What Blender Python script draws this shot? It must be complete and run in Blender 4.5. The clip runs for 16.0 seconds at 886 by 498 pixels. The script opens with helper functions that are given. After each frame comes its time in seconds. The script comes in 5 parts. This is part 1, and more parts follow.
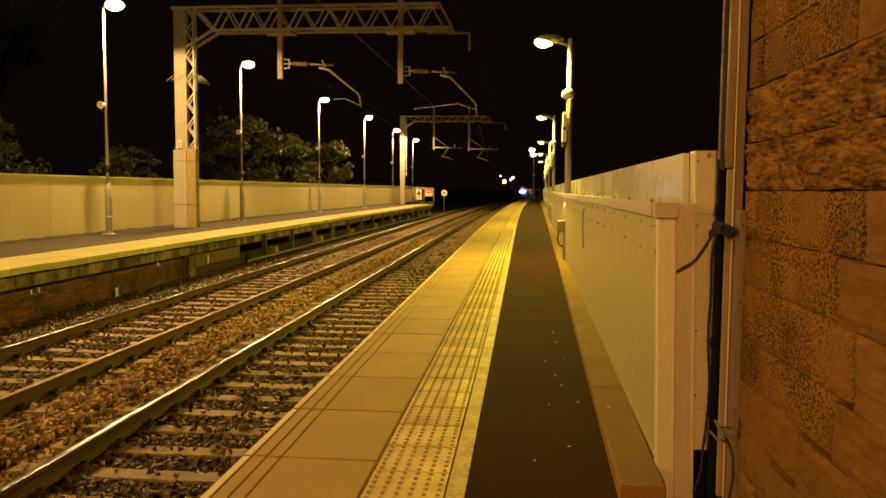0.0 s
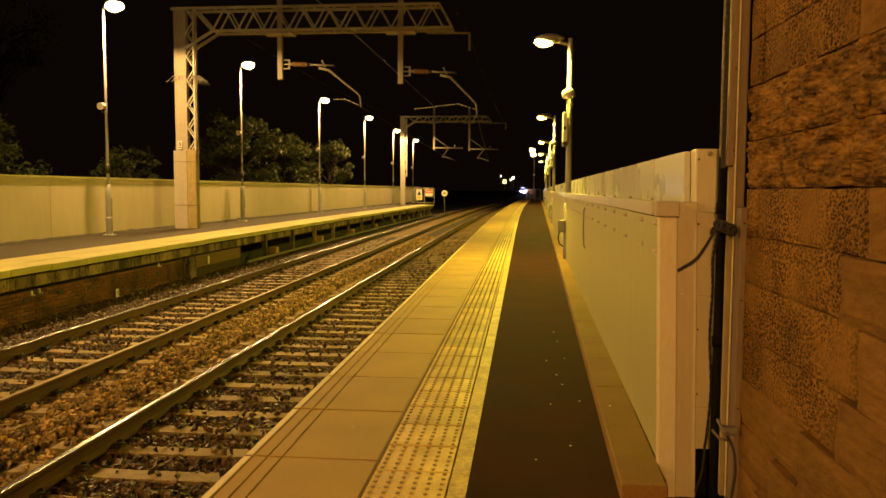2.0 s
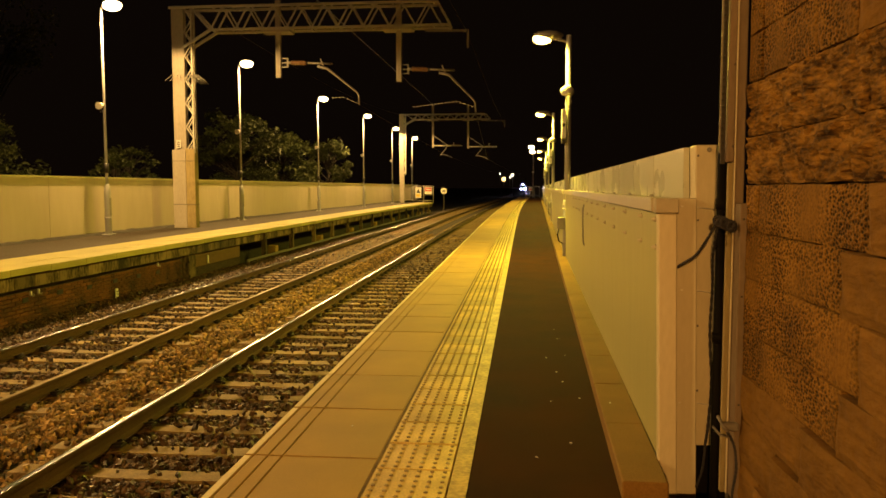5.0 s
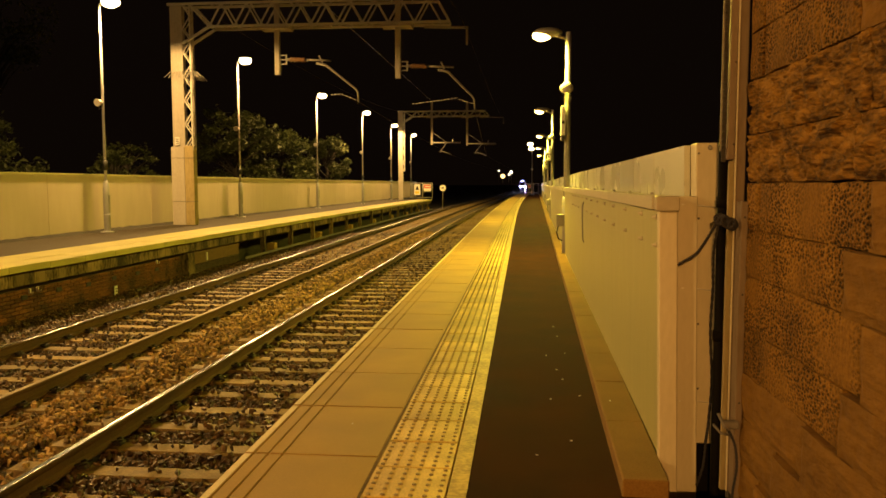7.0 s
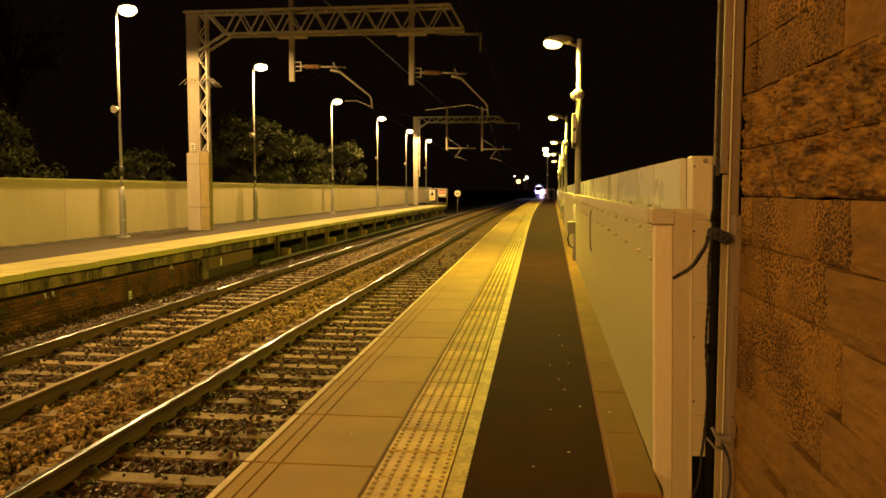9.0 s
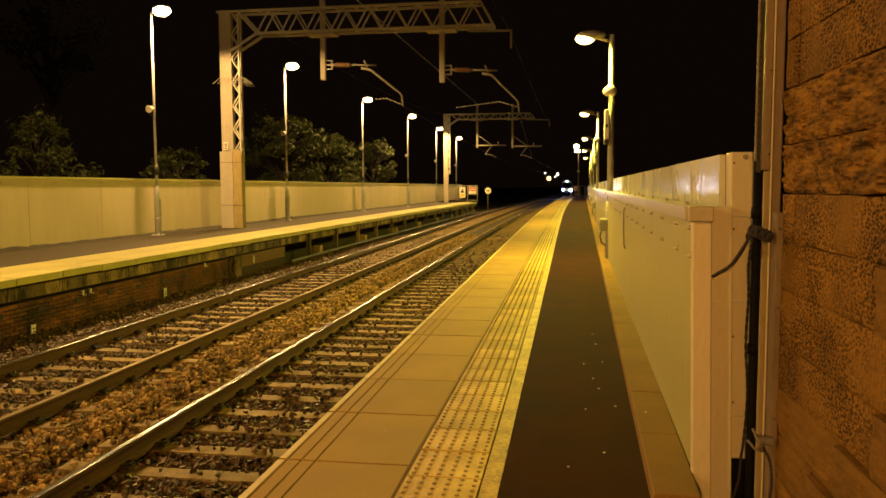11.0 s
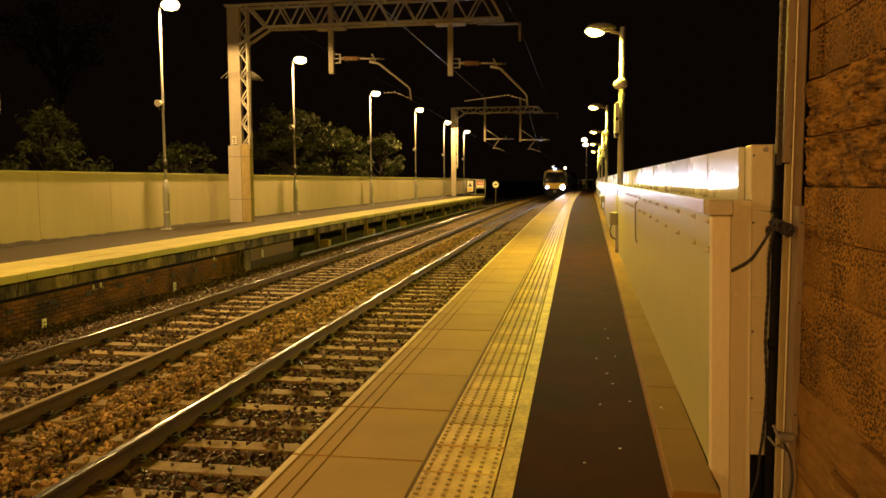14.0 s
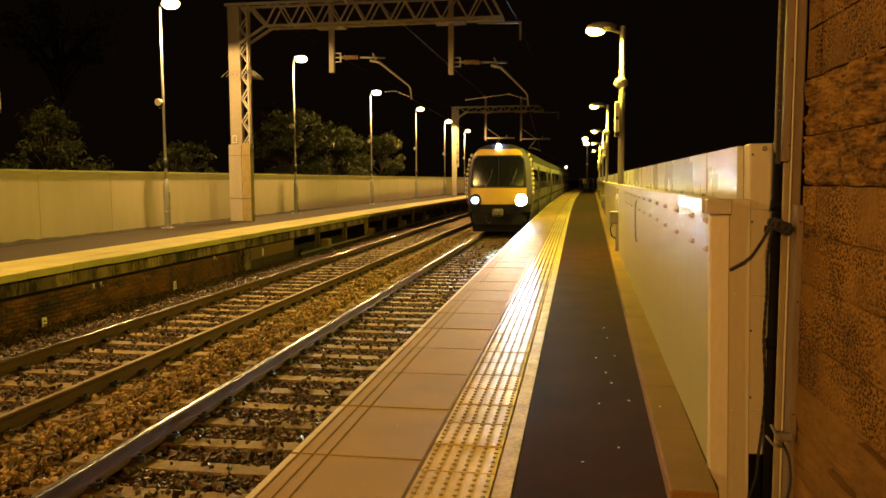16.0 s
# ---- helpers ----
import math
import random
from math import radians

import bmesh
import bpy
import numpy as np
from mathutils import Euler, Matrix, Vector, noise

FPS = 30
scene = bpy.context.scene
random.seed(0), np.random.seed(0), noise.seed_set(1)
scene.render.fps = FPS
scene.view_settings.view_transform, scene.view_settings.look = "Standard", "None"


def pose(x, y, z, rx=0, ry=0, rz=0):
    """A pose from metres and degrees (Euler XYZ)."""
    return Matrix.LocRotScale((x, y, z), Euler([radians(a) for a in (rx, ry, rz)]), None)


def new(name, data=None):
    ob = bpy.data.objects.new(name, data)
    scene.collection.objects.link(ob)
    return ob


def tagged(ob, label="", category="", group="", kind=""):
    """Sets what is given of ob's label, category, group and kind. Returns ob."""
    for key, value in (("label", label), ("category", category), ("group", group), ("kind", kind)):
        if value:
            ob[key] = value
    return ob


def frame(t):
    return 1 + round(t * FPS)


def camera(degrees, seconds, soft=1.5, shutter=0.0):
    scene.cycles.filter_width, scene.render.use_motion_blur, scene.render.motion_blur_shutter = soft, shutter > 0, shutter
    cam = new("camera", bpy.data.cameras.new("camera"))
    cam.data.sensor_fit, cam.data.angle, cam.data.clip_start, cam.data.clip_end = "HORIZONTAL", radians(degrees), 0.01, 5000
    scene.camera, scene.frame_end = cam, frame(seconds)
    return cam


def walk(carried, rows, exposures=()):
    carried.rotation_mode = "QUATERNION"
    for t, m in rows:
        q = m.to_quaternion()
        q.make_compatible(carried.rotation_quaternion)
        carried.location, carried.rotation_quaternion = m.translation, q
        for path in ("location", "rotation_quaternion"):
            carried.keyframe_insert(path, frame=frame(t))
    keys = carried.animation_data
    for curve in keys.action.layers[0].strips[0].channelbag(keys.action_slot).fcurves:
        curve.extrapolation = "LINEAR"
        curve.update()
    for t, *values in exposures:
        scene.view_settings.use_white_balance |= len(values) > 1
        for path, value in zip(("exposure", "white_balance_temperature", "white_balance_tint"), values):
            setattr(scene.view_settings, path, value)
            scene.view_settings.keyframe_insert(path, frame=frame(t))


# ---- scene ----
cam = camera(59.5, 16.0, soft=1.6)
PATH = [
    (0.0, 0.0, 0.0, 1.451, 85.615, 5.593, 0.398),
    (0.5, -0.0038, 0.0013, 1.4507, 85.613, 5.598, 0.412),
    (1.0, -0.0029, 0.0068, 1.4489, 85.658, 5.604, 0.349),
    (1.5, 0.0041, 0.0046, 1.4481, 85.669, 5.622, 0.223),
    (2.0, -0.0015, 0.0074, 1.4442, 85.638, 5.632, 0.241),
    (2.5, -0.0025, 0.0099, 1.4438, 85.512, 5.66, -0.075),
    (3.0, 0.0031, 0.0118, 1.4443, 85.467, 5.663, -0.16),
    (3.5, 0.0028, 0.016, 1.4436, 85.502, 5.626, -0.076),
    (4.0, 0.0003, 0.0134, 1.4436, 85.504, 5.585, -0.066),
    (6.5, -0.0017, 0.0155, 1.4449, 85.31, 5.619, -0.112),
    (7.0, -0.009, 0.0185, 1.4486, 85.25, 5.513, -0.08),
    (7.5, -0.018, 0.0368, 1.4527, 85.489, 5.529, -0.058),
    (8.0, 0.0338, 0.0391, 1.4728, 85.681, 5.712, 0.103),
    (8.5, 0.0881, 0.0244, 1.4953, 85.667, 5.934, -0.043),
    (9.0, 0.0926, 0.006, 1.4855, 85.628, 6.679, 0.012),
    (11.5, 0.0565, 0.0284, 1.4903, 85.375, 9.15, -0.403),
    (12.0, 0.0408, 0.027, 1.4918, 85.301, 9.219, -0.579),
    (12.5, 0.0239, 0.0492, 1.4886, 85.233, 9.198, -0.547),
    (13.0, 0.0155, 0.0593, 1.4866, 85.165, 9.183, -0.225),
    (13.5, 0.0157, 0.0606, 1.4859, 85.042, 9.238, -0.245),
    (14.0, 0.0246, 0.0572, 1.4866, 84.988, 9.453, -0.289),
    (14.5, 0.0298, 0.0556, 1.487, 84.98, 9.586, -0.285),
    (15.0, 0.0309, 0.057, 1.4864, 84.918, 9.587, -0.267),
    (15.5, 0.033, 0.0618, 1.4839, 84.973, 9.503, -0.266),
    (16.0, 0.0361, 0.0628, 1.4853, 84.922, 9.511, -0.259),
]
walk(cam, [(t, pose(x, y, z, rx, 0, rz) @ pose(0, 0, 0, 0, 0, roll)) for t, x, y, z, rx, rz, roll in PATH], [(0.0, 0.05), (11.0, 0.05), (12.5, -0.06), (14.5, -0.08), (16.0, -0.12)])

# ---- night sky ----
world = bpy.data.worlds.new("night")
scene.world = world
world.use_nodes = True
bg = world.node_tree.nodes["Background"]
bg.inputs["Color"].default_value = (0.30, 0.16, 0.09, 1)
bg.inputs["Strength"].default_value = 0.010
scene.view_settings.exposure = 0.0

RIGHT_LAMP = dict(power=1800.0, color=(1.0, 0.765, 0.062))
FAR_LAMP = dict(power=3450.0, color=(1.0, 0.56, 0.16))

# ---- plan of the line ----
def bend(y):
    """How far the line has swung to the right at y."""
    if y < 25:
        return 0.0
    if y < 100:
        return 0.028 * (y - 25) ** 2 / 150
    if y < 180:
        return 1.05 + 0.028 * (y - 100)
    if y < 300:
        u = (y - 180) / 120
        return 3.29 + 0.028 * 120 * (u - u * u / 2)
    return 4.97


def bend_turn(y):
    """The line's heading at y, degrees about z."""
    return -math.degrees(math.atan2(bend(y + 0.5) - bend(y - 0.5), 1.0))


EDGE = -1.487            # edge of the near platform
TACTILE = -0.755         # back edge of the coping, start of the blister tiles
RAIL_TOP = -0.82
SLEEPER_TOP = -0.985
RAILS_NEAR = (-3.845, -2.245)
RAILS_FAR = (-7.22, -5.52)
FAR_EDGE = -8.92
FAR_FENCE = -13.05


def tactile_x(y):
    return TACTILE + 0.005 * y + bend(y) * 0.9


def kerb_x(y):
    return 0.40 + 0.0235 * y


def fence_x(y):
    return 0.635 + 0.0187 * y + 0.0058 * max(0.0, y - 15.4)


def span(a, b, step):
    n = max(1, int(round((b - a) / step)))
    return [a + (b - a) * i / n for i in range(n + 1)]


# ---- mesh helpers ----
class Shape:
    """Collects vertices and faces for one mesh."""

    def __init__(self):
        self.v, self.f, self.s = [], [], []

    def add(self, verts, faces, smooth=False):
        n = len(self.v)
        self.v.extend(tuple(p) for p in verts)
        self.f.extend(tuple(i + n for i in f) for f in faces)
        self.s.extend([smooth] * len(faces))
        return self

    def box(self, x0, x1, y0, y1, z0, z1, c=0.0):
        cx, cy, cz = (x0 + x1) / 2, (y0 + y1) / 2, (z0 + z1) / 2
        h = (abs(x1 - x0) / 2, abs(y1 - y0) / 2, abs(z1 - z0) / 2)
        c = min(c, min(h) * 0.6)
        if c <= 0:
            vs = [(cx + a * h[0], cy + b * h[1], cz + d * h[2]) for a in (-1, 1) for b in (-1, 1) for d in (-1, 1)]
            return self.add(vs, [(0, 1, 3, 2), (4, 6, 7, 5), (0, 4, 5, 1), (2, 3, 7, 6), (0, 2, 6, 4), (1, 5, 7, 3)])
        vs, idx = [], {}
        for a in (-1, 1):
            for b in (-1, 1):
                for d in (-1, 1):
                    for k in range(3):
                        m = [h[0] - c, h[1] - c, h[2] - c]
                        m[k] = h[k]
                        idx[a, b, d, k] = len(vs)
                        vs.append((cx + a * m[0], cy + b * m[1], cz + d * m[2]))
        fs = []
        for k in range(3):
            for s in (-1, 1):
                ring = [(-1, -1), (1, -1), (1, 1), (-1, 1)]
                q = []
                for u, w in ring:
                    key = [u, w]
                    key.insert(k, s)
                    q.append(idx[(*key, k)])
                fs.append(tuple(q))
        for k in range(3):
            i, j = [n for n in range(3) if n != k]
            for s in (-1, 1):
                for r in (-1, 1):
                    q = []
                    for e, side in ((-1, i), (1, i), (1, j), (-1, j)):
                        key = [0, 0, 0]
                        key[k], key[i], key[j] = e, s, r
                        q.append(idx[(*key, side)])
                    fs.append(tuple(q))
        for a in (-1, 1):
            for b in (-1, 1):
                for d in (-1, 1):
                    fs.append(tuple(idx[a, b, d, k] for k in range(3)))
        return self.add(vs, fs)

    def tube(self, pts, r, seg=10, caps=True, smooth=True):
        """A tube along pts; r is one radius or one for each point."""
        pts = [Vector(p) for p in pts]
        rs = r if isinstance(r, (list, tuple)) else [r] * len(pts)
        vs = []
        side = None
        for i, p in enumerate(pts):
            d = (pts[min(i + 1, len(pts) - 1)] - pts[max(i - 1, 0)]).normalized()
            if side is None:
                side = d.orthogonal().normalized()
            side = (side - d * side.dot(d)).normalized()
            up = d.cross(side)
            for k in range(seg):
                a = 2 * math.pi * k / seg
                vs.append(p + (side * math.cos(a) + up * math.sin(a)) * rs[i])
        fs = []
        for i in range(len(pts) - 1):
            for k in range(seg):
                a, b = i * seg + k, i * seg + (k + 1) % seg
                fs.append((a, b, b + seg, a + seg))
        self.add(vs, fs, smooth)
        if caps:
            n = len(self.v) - len(vs)
            self.f.append(tuple(n + k for k in reversed(range(seg))))
            self.f.append(tuple(n + (len(pts) - 1) * seg + k for k in range(seg)))
            self.s.extend([False, False])
        return self

    def bar(self, a, b, w, t=None):
        """A square bar from a to b."""
        a, b = Vector(a), Vector(b)
        t = t or w
        d = (b - a).normalized()
        ref = Vector((0, 1, 0)) if abs(d.y) < 0.9 else Vector((0, 0, 1))
        u = d.cross(ref).normalized()
        v = d.cross(u)
        vs = [p + u * (w / 2 * i) + v * (t / 2 * j) for p in (a, b) for i, j in ((-1, -1), (1, -1), (1, 1), (-1, 1))]
        return self.add(vs, [(3, 2, 1, 0), (4, 5, 6, 7), (0, 1, 5, 4), (1, 2, 6, 5), (2, 3, 7, 6), (3, 0, 4, 7)])

    def sweep(self, prof, ys, shift=bend, smooth=False, caps=True):
        """A closed profile of (x, z) drawn along the line; shift moves it sideways."""
        n, vs = len(prof), []
        for y in ys:
            o = shift(y)
            vs += [(x + o, y, z) for x, z in prof]
        fs = []
        for i in range(len(ys) - 1):
            for k in range(n):
                a, b = i * n + k, i * n + (k + 1) % n
                fs.append((a, b, b + n, a + n))
        if caps:
            fs += [tuple(range(n)), tuple((len(ys) - 1) * n + k for k in reversed(range(n)))]
        return self.add(vs, fs, smooth)

    def ball(self, c, r, sx=1, sy=1, sz=1, seg=14, rings=8):
        vs, fs = [], []
        for i in range(rings + 1):
            a = math.pi * i / rings
            for k in range(seg):
                b = 2 * math.pi * k / seg
                vs.append((c[0] + r * sx * math.sin(a) * math.cos(b), c[1] + r * sy * math.sin(a) * math.sin(b), c[2] + r * sz * math.cos(a)))
        for i in range(rings):
            for k in range(seg):
                a, b = i * seg + k, i * seg + (k + 1) % seg
                fs.append((a, a + seg, b + seg, b))
        return self.add(vs, fs, True)

    def lean(self, k):
        """Tilts the shape towards the track by k metres for each metre of height."""
        self.v = [(x - k * z, y, z) for x, y, z in self.v]
        return self

    def mesh(self, name, material, tidy=True):
        me = bpy.data.meshes.new(name)
        me.from_pydata([tuple(p) for p in self.v], [], self.f)
        me.polygons.foreach_set("use_smooth", self.s)
        if tidy:
            bm = bmesh.new()
            bm.from_mesh(me)
            bmesh.ops.remove_doubles(bm, verts=bm.verts, dist=1e-5)
            bmesh.ops.recalc_face_normals(bm, faces=bm.faces)
            bm.to_mesh(me)
            bm.free()
        me.materials.append(material)
        return me


def part(name, shape, material, parent, label="", tidy=True, at=None):
    """One mesh object under a thing or a part."""
    data = shape.mesh(name, material, tidy) if isinstance(shape, Shape) else shape
    ob = new(name, data)
    ob.parent = parent
    if at is not None:
        ob.matrix_basis = at
    if label:
        tagged(ob, label)
    return ob


def thing(name, label, category, at=(0, 0, 0), turn=0.0, group=""):
    ob = new(name)
    ob.empty_display_size = 0.2
    ob.matrix_basis = pose(*at, 0, 0, turn)
    return tagged(ob, label, category, group)


def structure(name, shape, material, label, category, tidy=True, kind="structure"):
    return tagged(new(name, shape.mesh(name, material, tidy)), label, category, kind=kind)


# ---- materials ----
def surface(name, a, b, rough=0.7, metal=0.0, scale=3.0, fine=60.0, bump=0.15, dist=0.01, patch=None, spread=0.12, island=False, stretch=(1, 1, 1), contrast=0.2, spec=0.5):
    """Two tones mixed by broad stains and fine grain, with relief; every piece differs a little."""
    m = bpy.data.materials.new(name)
    m.use_nodes = True
    nt = m.node_tree
    N, L = nt.nodes, nt.links
    bsdf = N["Principled BSDF"]
    co = N.new("ShaderNodeTexCoord")
    mp = N.new("ShaderNodeMapping")
    mp.inputs["Scale"].default_value = stretch
    geo = N.new("ShaderNodeNewGeometry")
    L.new(geo.outputs["Position"], mp.inputs["Vector"])
    if patch == "object":
        L.new(co.outputs["Object"], mp.inputs["Vector"])
    n1, n2 = N.new("ShaderNodeTexNoise"), N.new("ShaderNodeTexNoise")
    n1.inputs["Scale"].default_value, n1.inputs["Detail"].default_value = scale, 6
    n2.inputs["Scale"].default_value, n2.inputs["Detail"].default_value = fine, 5
    L.new(mp.outputs["Vector"], n1.inputs["Vector"])
    L.new(mp.outputs["Vector"], n2.inputs["Vector"])
    blend = N.new("ShaderNodeMath")
    blend.operation = "MULTIPLY_ADD"
    blend.inputs[1].default_value = 0.55
    half = N.new("ShaderNodeMath")
    half.operation = "MULTIPLY"
    half.inputs[1].default_value = 0.45
    L.new(n2.outputs["Fac"], half.inputs[0])
    L.new(n1.outputs["Fac"], blend.inputs[0])
    L.new(half.outputs[0], blend.inputs[2])
    ramp = N.new("ShaderNodeValToRGB")
    ramp.color_ramp.elements[0].position, ramp.color_ramp.elements[0].color = 0.5 - contrast, (*a, 1)
    ramp.color_ramp.elements[1].position, ramp.color_ramp.elements[1].color = 0.5 + contrast, (*b, 1)
    L.new(blend.outputs[0], ramp.inputs["Fac"])
    hsv = N.new("ShaderNodeHueSaturation")
    rnd = N.new("ShaderNodeMapRange")
    rnd.inputs["To Min"].default_value, rnd.inputs["To Max"].default_value = 1 - spread, 1 + spread
    if island:
        L.new(geo.outputs["Random Per Island"], rnd.inputs["Value"])
    else:
        L.new(N.new("ShaderNodeObjectInfo").outputs["Random"], rnd.inputs["Value"])
    L.new(rnd.outputs[0], hsv.inputs["Value"])
    L.new(ramp.outputs["Color"], hsv.inputs["Color"])
    L.new(hsv.outputs["Color"], bsdf.inputs["Base Color"])
    rr = N.new("ShaderNodeMapRange")
    rr.inputs["To Min"].default_value, rr.inputs["To Max"].default_value = max(0.03, rough - 0.12), min(1, rough + 0.12)
    L.new(n1.outputs["Fac"], rr.inputs["Value"])
    L.new(rr.outputs[0], bsdf.inputs["Roughness"])
    bsdf.inputs["Metallic"].default_value = metal
    bsdf.inputs["Specular IOR Level"].default_value = spec
    if bump:
        bp = N.new("ShaderNodeBump")
        bp.inputs["Strength"].default_value, bp.inputs["Distance"].default_value = bump, dist
        L.new(n2.outputs["Fac"], bp.inputs["Height"])
        L.new(bp.outputs["Normal"], bsdf.inputs["Normal"])
    return m


def glow(name, color, strength):
    m = bpy.data.materials.new(name)
    m.use_nodes = True
    bsdf = m.node_tree.nodes["Principled BSDF"]
    bsdf.inputs["Base Color"].default_value = (0.8, 0.8, 0.8, 1)
    bsdf.inputs["Emission Color"].default_value = (*color, 1)
    bsdf.inputs["Emission Strength"].default_value = strength
    return m


def pitted_stone(name, a, b, cells, depth, pit_shade, rough=0.9, spread=0.14):
    """Sandstone pecked all over with small pits, their shade put into the colour; cells: how many to the metre along
    each axis.
    """
    m = surface(name, a, b, rough, scale=3.5, fine=60, bump=0.0, spread=spread, contrast=0.17, spec=0.2)
    nt = m.node_tree
    N, L = nt.nodes, nt.links
    bsdf = N["Principled BSDF"]
    geo = N.new("ShaderNodeNewGeometry")
    grid = N.new("ShaderNodeMapping")
    grid.inputs["Scale"].default_value = cells
    L.new(geo.outputs["Position"], grid.inputs["Vector"])
    warp = N.new("ShaderNodeTexNoise")
    warp.inputs["Scale"].default_value = 0.9
    L.new(grid.outputs["Vector"], warp.inputs["Vector"])
    mix = N.new("ShaderNodeMixRGB")
    mix.inputs["Fac"].default_value = 0.12
    L.new(grid.outputs["Vector"], mix.inputs["Color1"])
    L.new(warp.outputs["Color"], mix.inputs["Color2"])
    vor = N.new("ShaderNodeTexVoronoi")
    vor.inputs["Scale"].default_value = 1.0
    L.new(mix.outputs["Color"], vor.inputs["Vector"])
    where = N.new("ShaderNodeTexNoise")
    where.inputs["Scale"].default_value, where.inputs["Detail"].default_value = 3.0, 3
    L.new(geo.outputs["Position"], where.inputs["Vector"])
    amount = N.new("ShaderNodeMapRange")
    amount.inputs["From Min"].default_value, amount.inputs["From Max"].default_value = 0.36, 0.56
    amount.inputs["To Min"].default_value, amount.inputs["To Max"].default_value = 0.10, 1.0
    L.new(where.outputs["Fac"], amount.inputs["Value"])
    bump = N.new("ShaderNodeBump")
    bump.inputs["Distance"].default_value = depth
    L.new(amount.outputs[0], bump.inputs["Strength"])
    L.new(vor.outputs["Distance"], bump.inputs["Height"])
    grain = N.new("ShaderNodeTexNoise")
    grain.inputs["Scale"].default_value, grain.inputs["Detail"].default_value = 60, 6
    L.new(geo.outputs["Position"], grain.inputs["Vector"])
    fine = N.new("ShaderNodeBump")
    fine.inputs["Strength"].default_value, fine.inputs["Distance"].default_value = 0.6, 0.008
    L.new(grain.outputs["Fac"], fine.inputs["Height"])
    L.new(bump.outputs["Normal"], fine.inputs["Normal"])
    L.new(fine.outputs["Normal"], bsdf.inputs["Normal"])
    # painted relief shade: dark hollows, lighter ridges between them
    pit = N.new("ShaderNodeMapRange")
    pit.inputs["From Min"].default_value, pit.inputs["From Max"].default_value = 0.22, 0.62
    pit.inputs["To Min"].default_value, pit.inputs["To Max"].default_value = pit_shade, 1.45
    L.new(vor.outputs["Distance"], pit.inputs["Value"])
    # multiplies the painted pit shade into the stone colour
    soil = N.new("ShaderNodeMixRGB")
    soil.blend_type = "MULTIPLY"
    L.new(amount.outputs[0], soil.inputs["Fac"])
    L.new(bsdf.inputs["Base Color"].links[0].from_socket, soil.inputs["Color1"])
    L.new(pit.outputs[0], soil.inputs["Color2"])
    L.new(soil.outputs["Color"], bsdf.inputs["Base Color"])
    return m


ASPHALT = surface("asphalt", (0.0195, 0.0054, 0.0009), (0.050, 0.0168, 0.0030), 0.92, scale=1.6, fine=150, bump=0.6, dist=0.004, contrast=0.13, spec=0.05)
FAR_ASPHALT = surface("far_asphalt", (0.02387, 0.01641, 0.01044), (0.05072, 0.0373, 0.02462), 0.8, scale=1.0, fine=120, bump=0.4, dist=0.004)
COPING = surface("coping_concrete", (0.27, 0.165, 0.040), (0.44, 0.285, 0.075), 0.72, scale=1.6, fine=150, bump=0.25, dist=0.002, spread=0.10)
BLISTER = surface("blister_tile", (0.36, 0.24, 0.055), (0.82, 0.63, 0.19), 0.36, scale=3.5, fine=90, bump=0.3, dist=0.002, spread=0.2, contrast=0.15)
NOSING = surface("worn_nosing", (0.55, 0.46, 0.27), (0.80, 0.70, 0.46), 0.6, scale=5, fine=60, bump=0.2, dist=0.002)
LINE = surface("line_paint", (0.24, 0.145, 0.036), (0.60, 0.42, 0.13), 0.6, scale=5, fine=40, bump=0.2, dist=0.002, contrast=0.13)
BLISTER_TOP = surface("dark_blister", (0.16, 0.115, 0.05), (0.36, 0.275, 0.13), 0.5, scale=8, fine=120, bump=0.2)
KERB = surface("kerb_concrete", (0.14, 0.073, 0.017), (0.27, 0.155, 0.040), 0.85, scale=2, fine=110, bump=0.4, dist=0.004, spread=0.04, spec=0.2)
FAR_COPING = surface("far_coping", (0.335, 0.302, 0.095), (0.562, 0.518, 0.178), 0.7, scale=1.2, fine=60, bump=0.2, dist=0.003)
EDGE_STONE = surface("edge_beam", (0.018, 0.011, 0.005), (0.23, 0.165, 0.085), 0.85, scale=2.6, fine=24, bump=0.5, stretch=(1, 1, 0.3), contrast=0.085, spread=0.45)
BRICK = surface("red_brick", (0.009, 0.006, 0.004), (0.20, 0.080, 0.030), 0.9, scale=1.5, fine=40, bump=0.5, spread=0.40, contrast=0.10)
MORTAR = surface("mortar", (0.035, 0.028, 0.02), (0.10, 0.08, 0.055), 0.95, scale=1.0, fine=80, bump=0.5)
FENCE = surface("fence_sheet", (0.34, 0.335, 0.145), (0.44, 0.43, 0.20), 0.44, scale=1.6, fine=26, bump=0.08, dist=0.008, spread=0.05, stretch=(1, 1, 0.08))
TALL = surface("tall_sheet", (0.43, 0.44, 0.36), (0.53, 0.54, 0.45), 0.28, scale=1.5, fine=130, bump=0.3, dist=0.002, spread=0.10)
CAP = surface("cap_sheet", (0.40, 0.36, 0.27), (0.52, 0.47, 0.36), 0.4, scale=3, fine=40, bump=0.05)
POSTWHITE = surface("white_post", (0.528, 0.4752, 0.3344), (0.6512, 0.5896, 0.44), 0.5, scale=2.5, fine=50, bump=0.08, stretch=(1, 1, 0.3))
FARFENCE = surface("far_fence", (0.4739, 0.3967, 0.3196), (0.562, 0.4849, 0.3967), 0.75, scale=0.5, fine=3, bump=0.03, spread=0.02, stretch=(1, 1, 0.25))
STEEL = surface("galvanised_steel", (0.20, 0.19, 0.18), (0.36, 0.345, 0.32), 0.5, metal=0.35, scale=2, fine=40, bump=0.08)
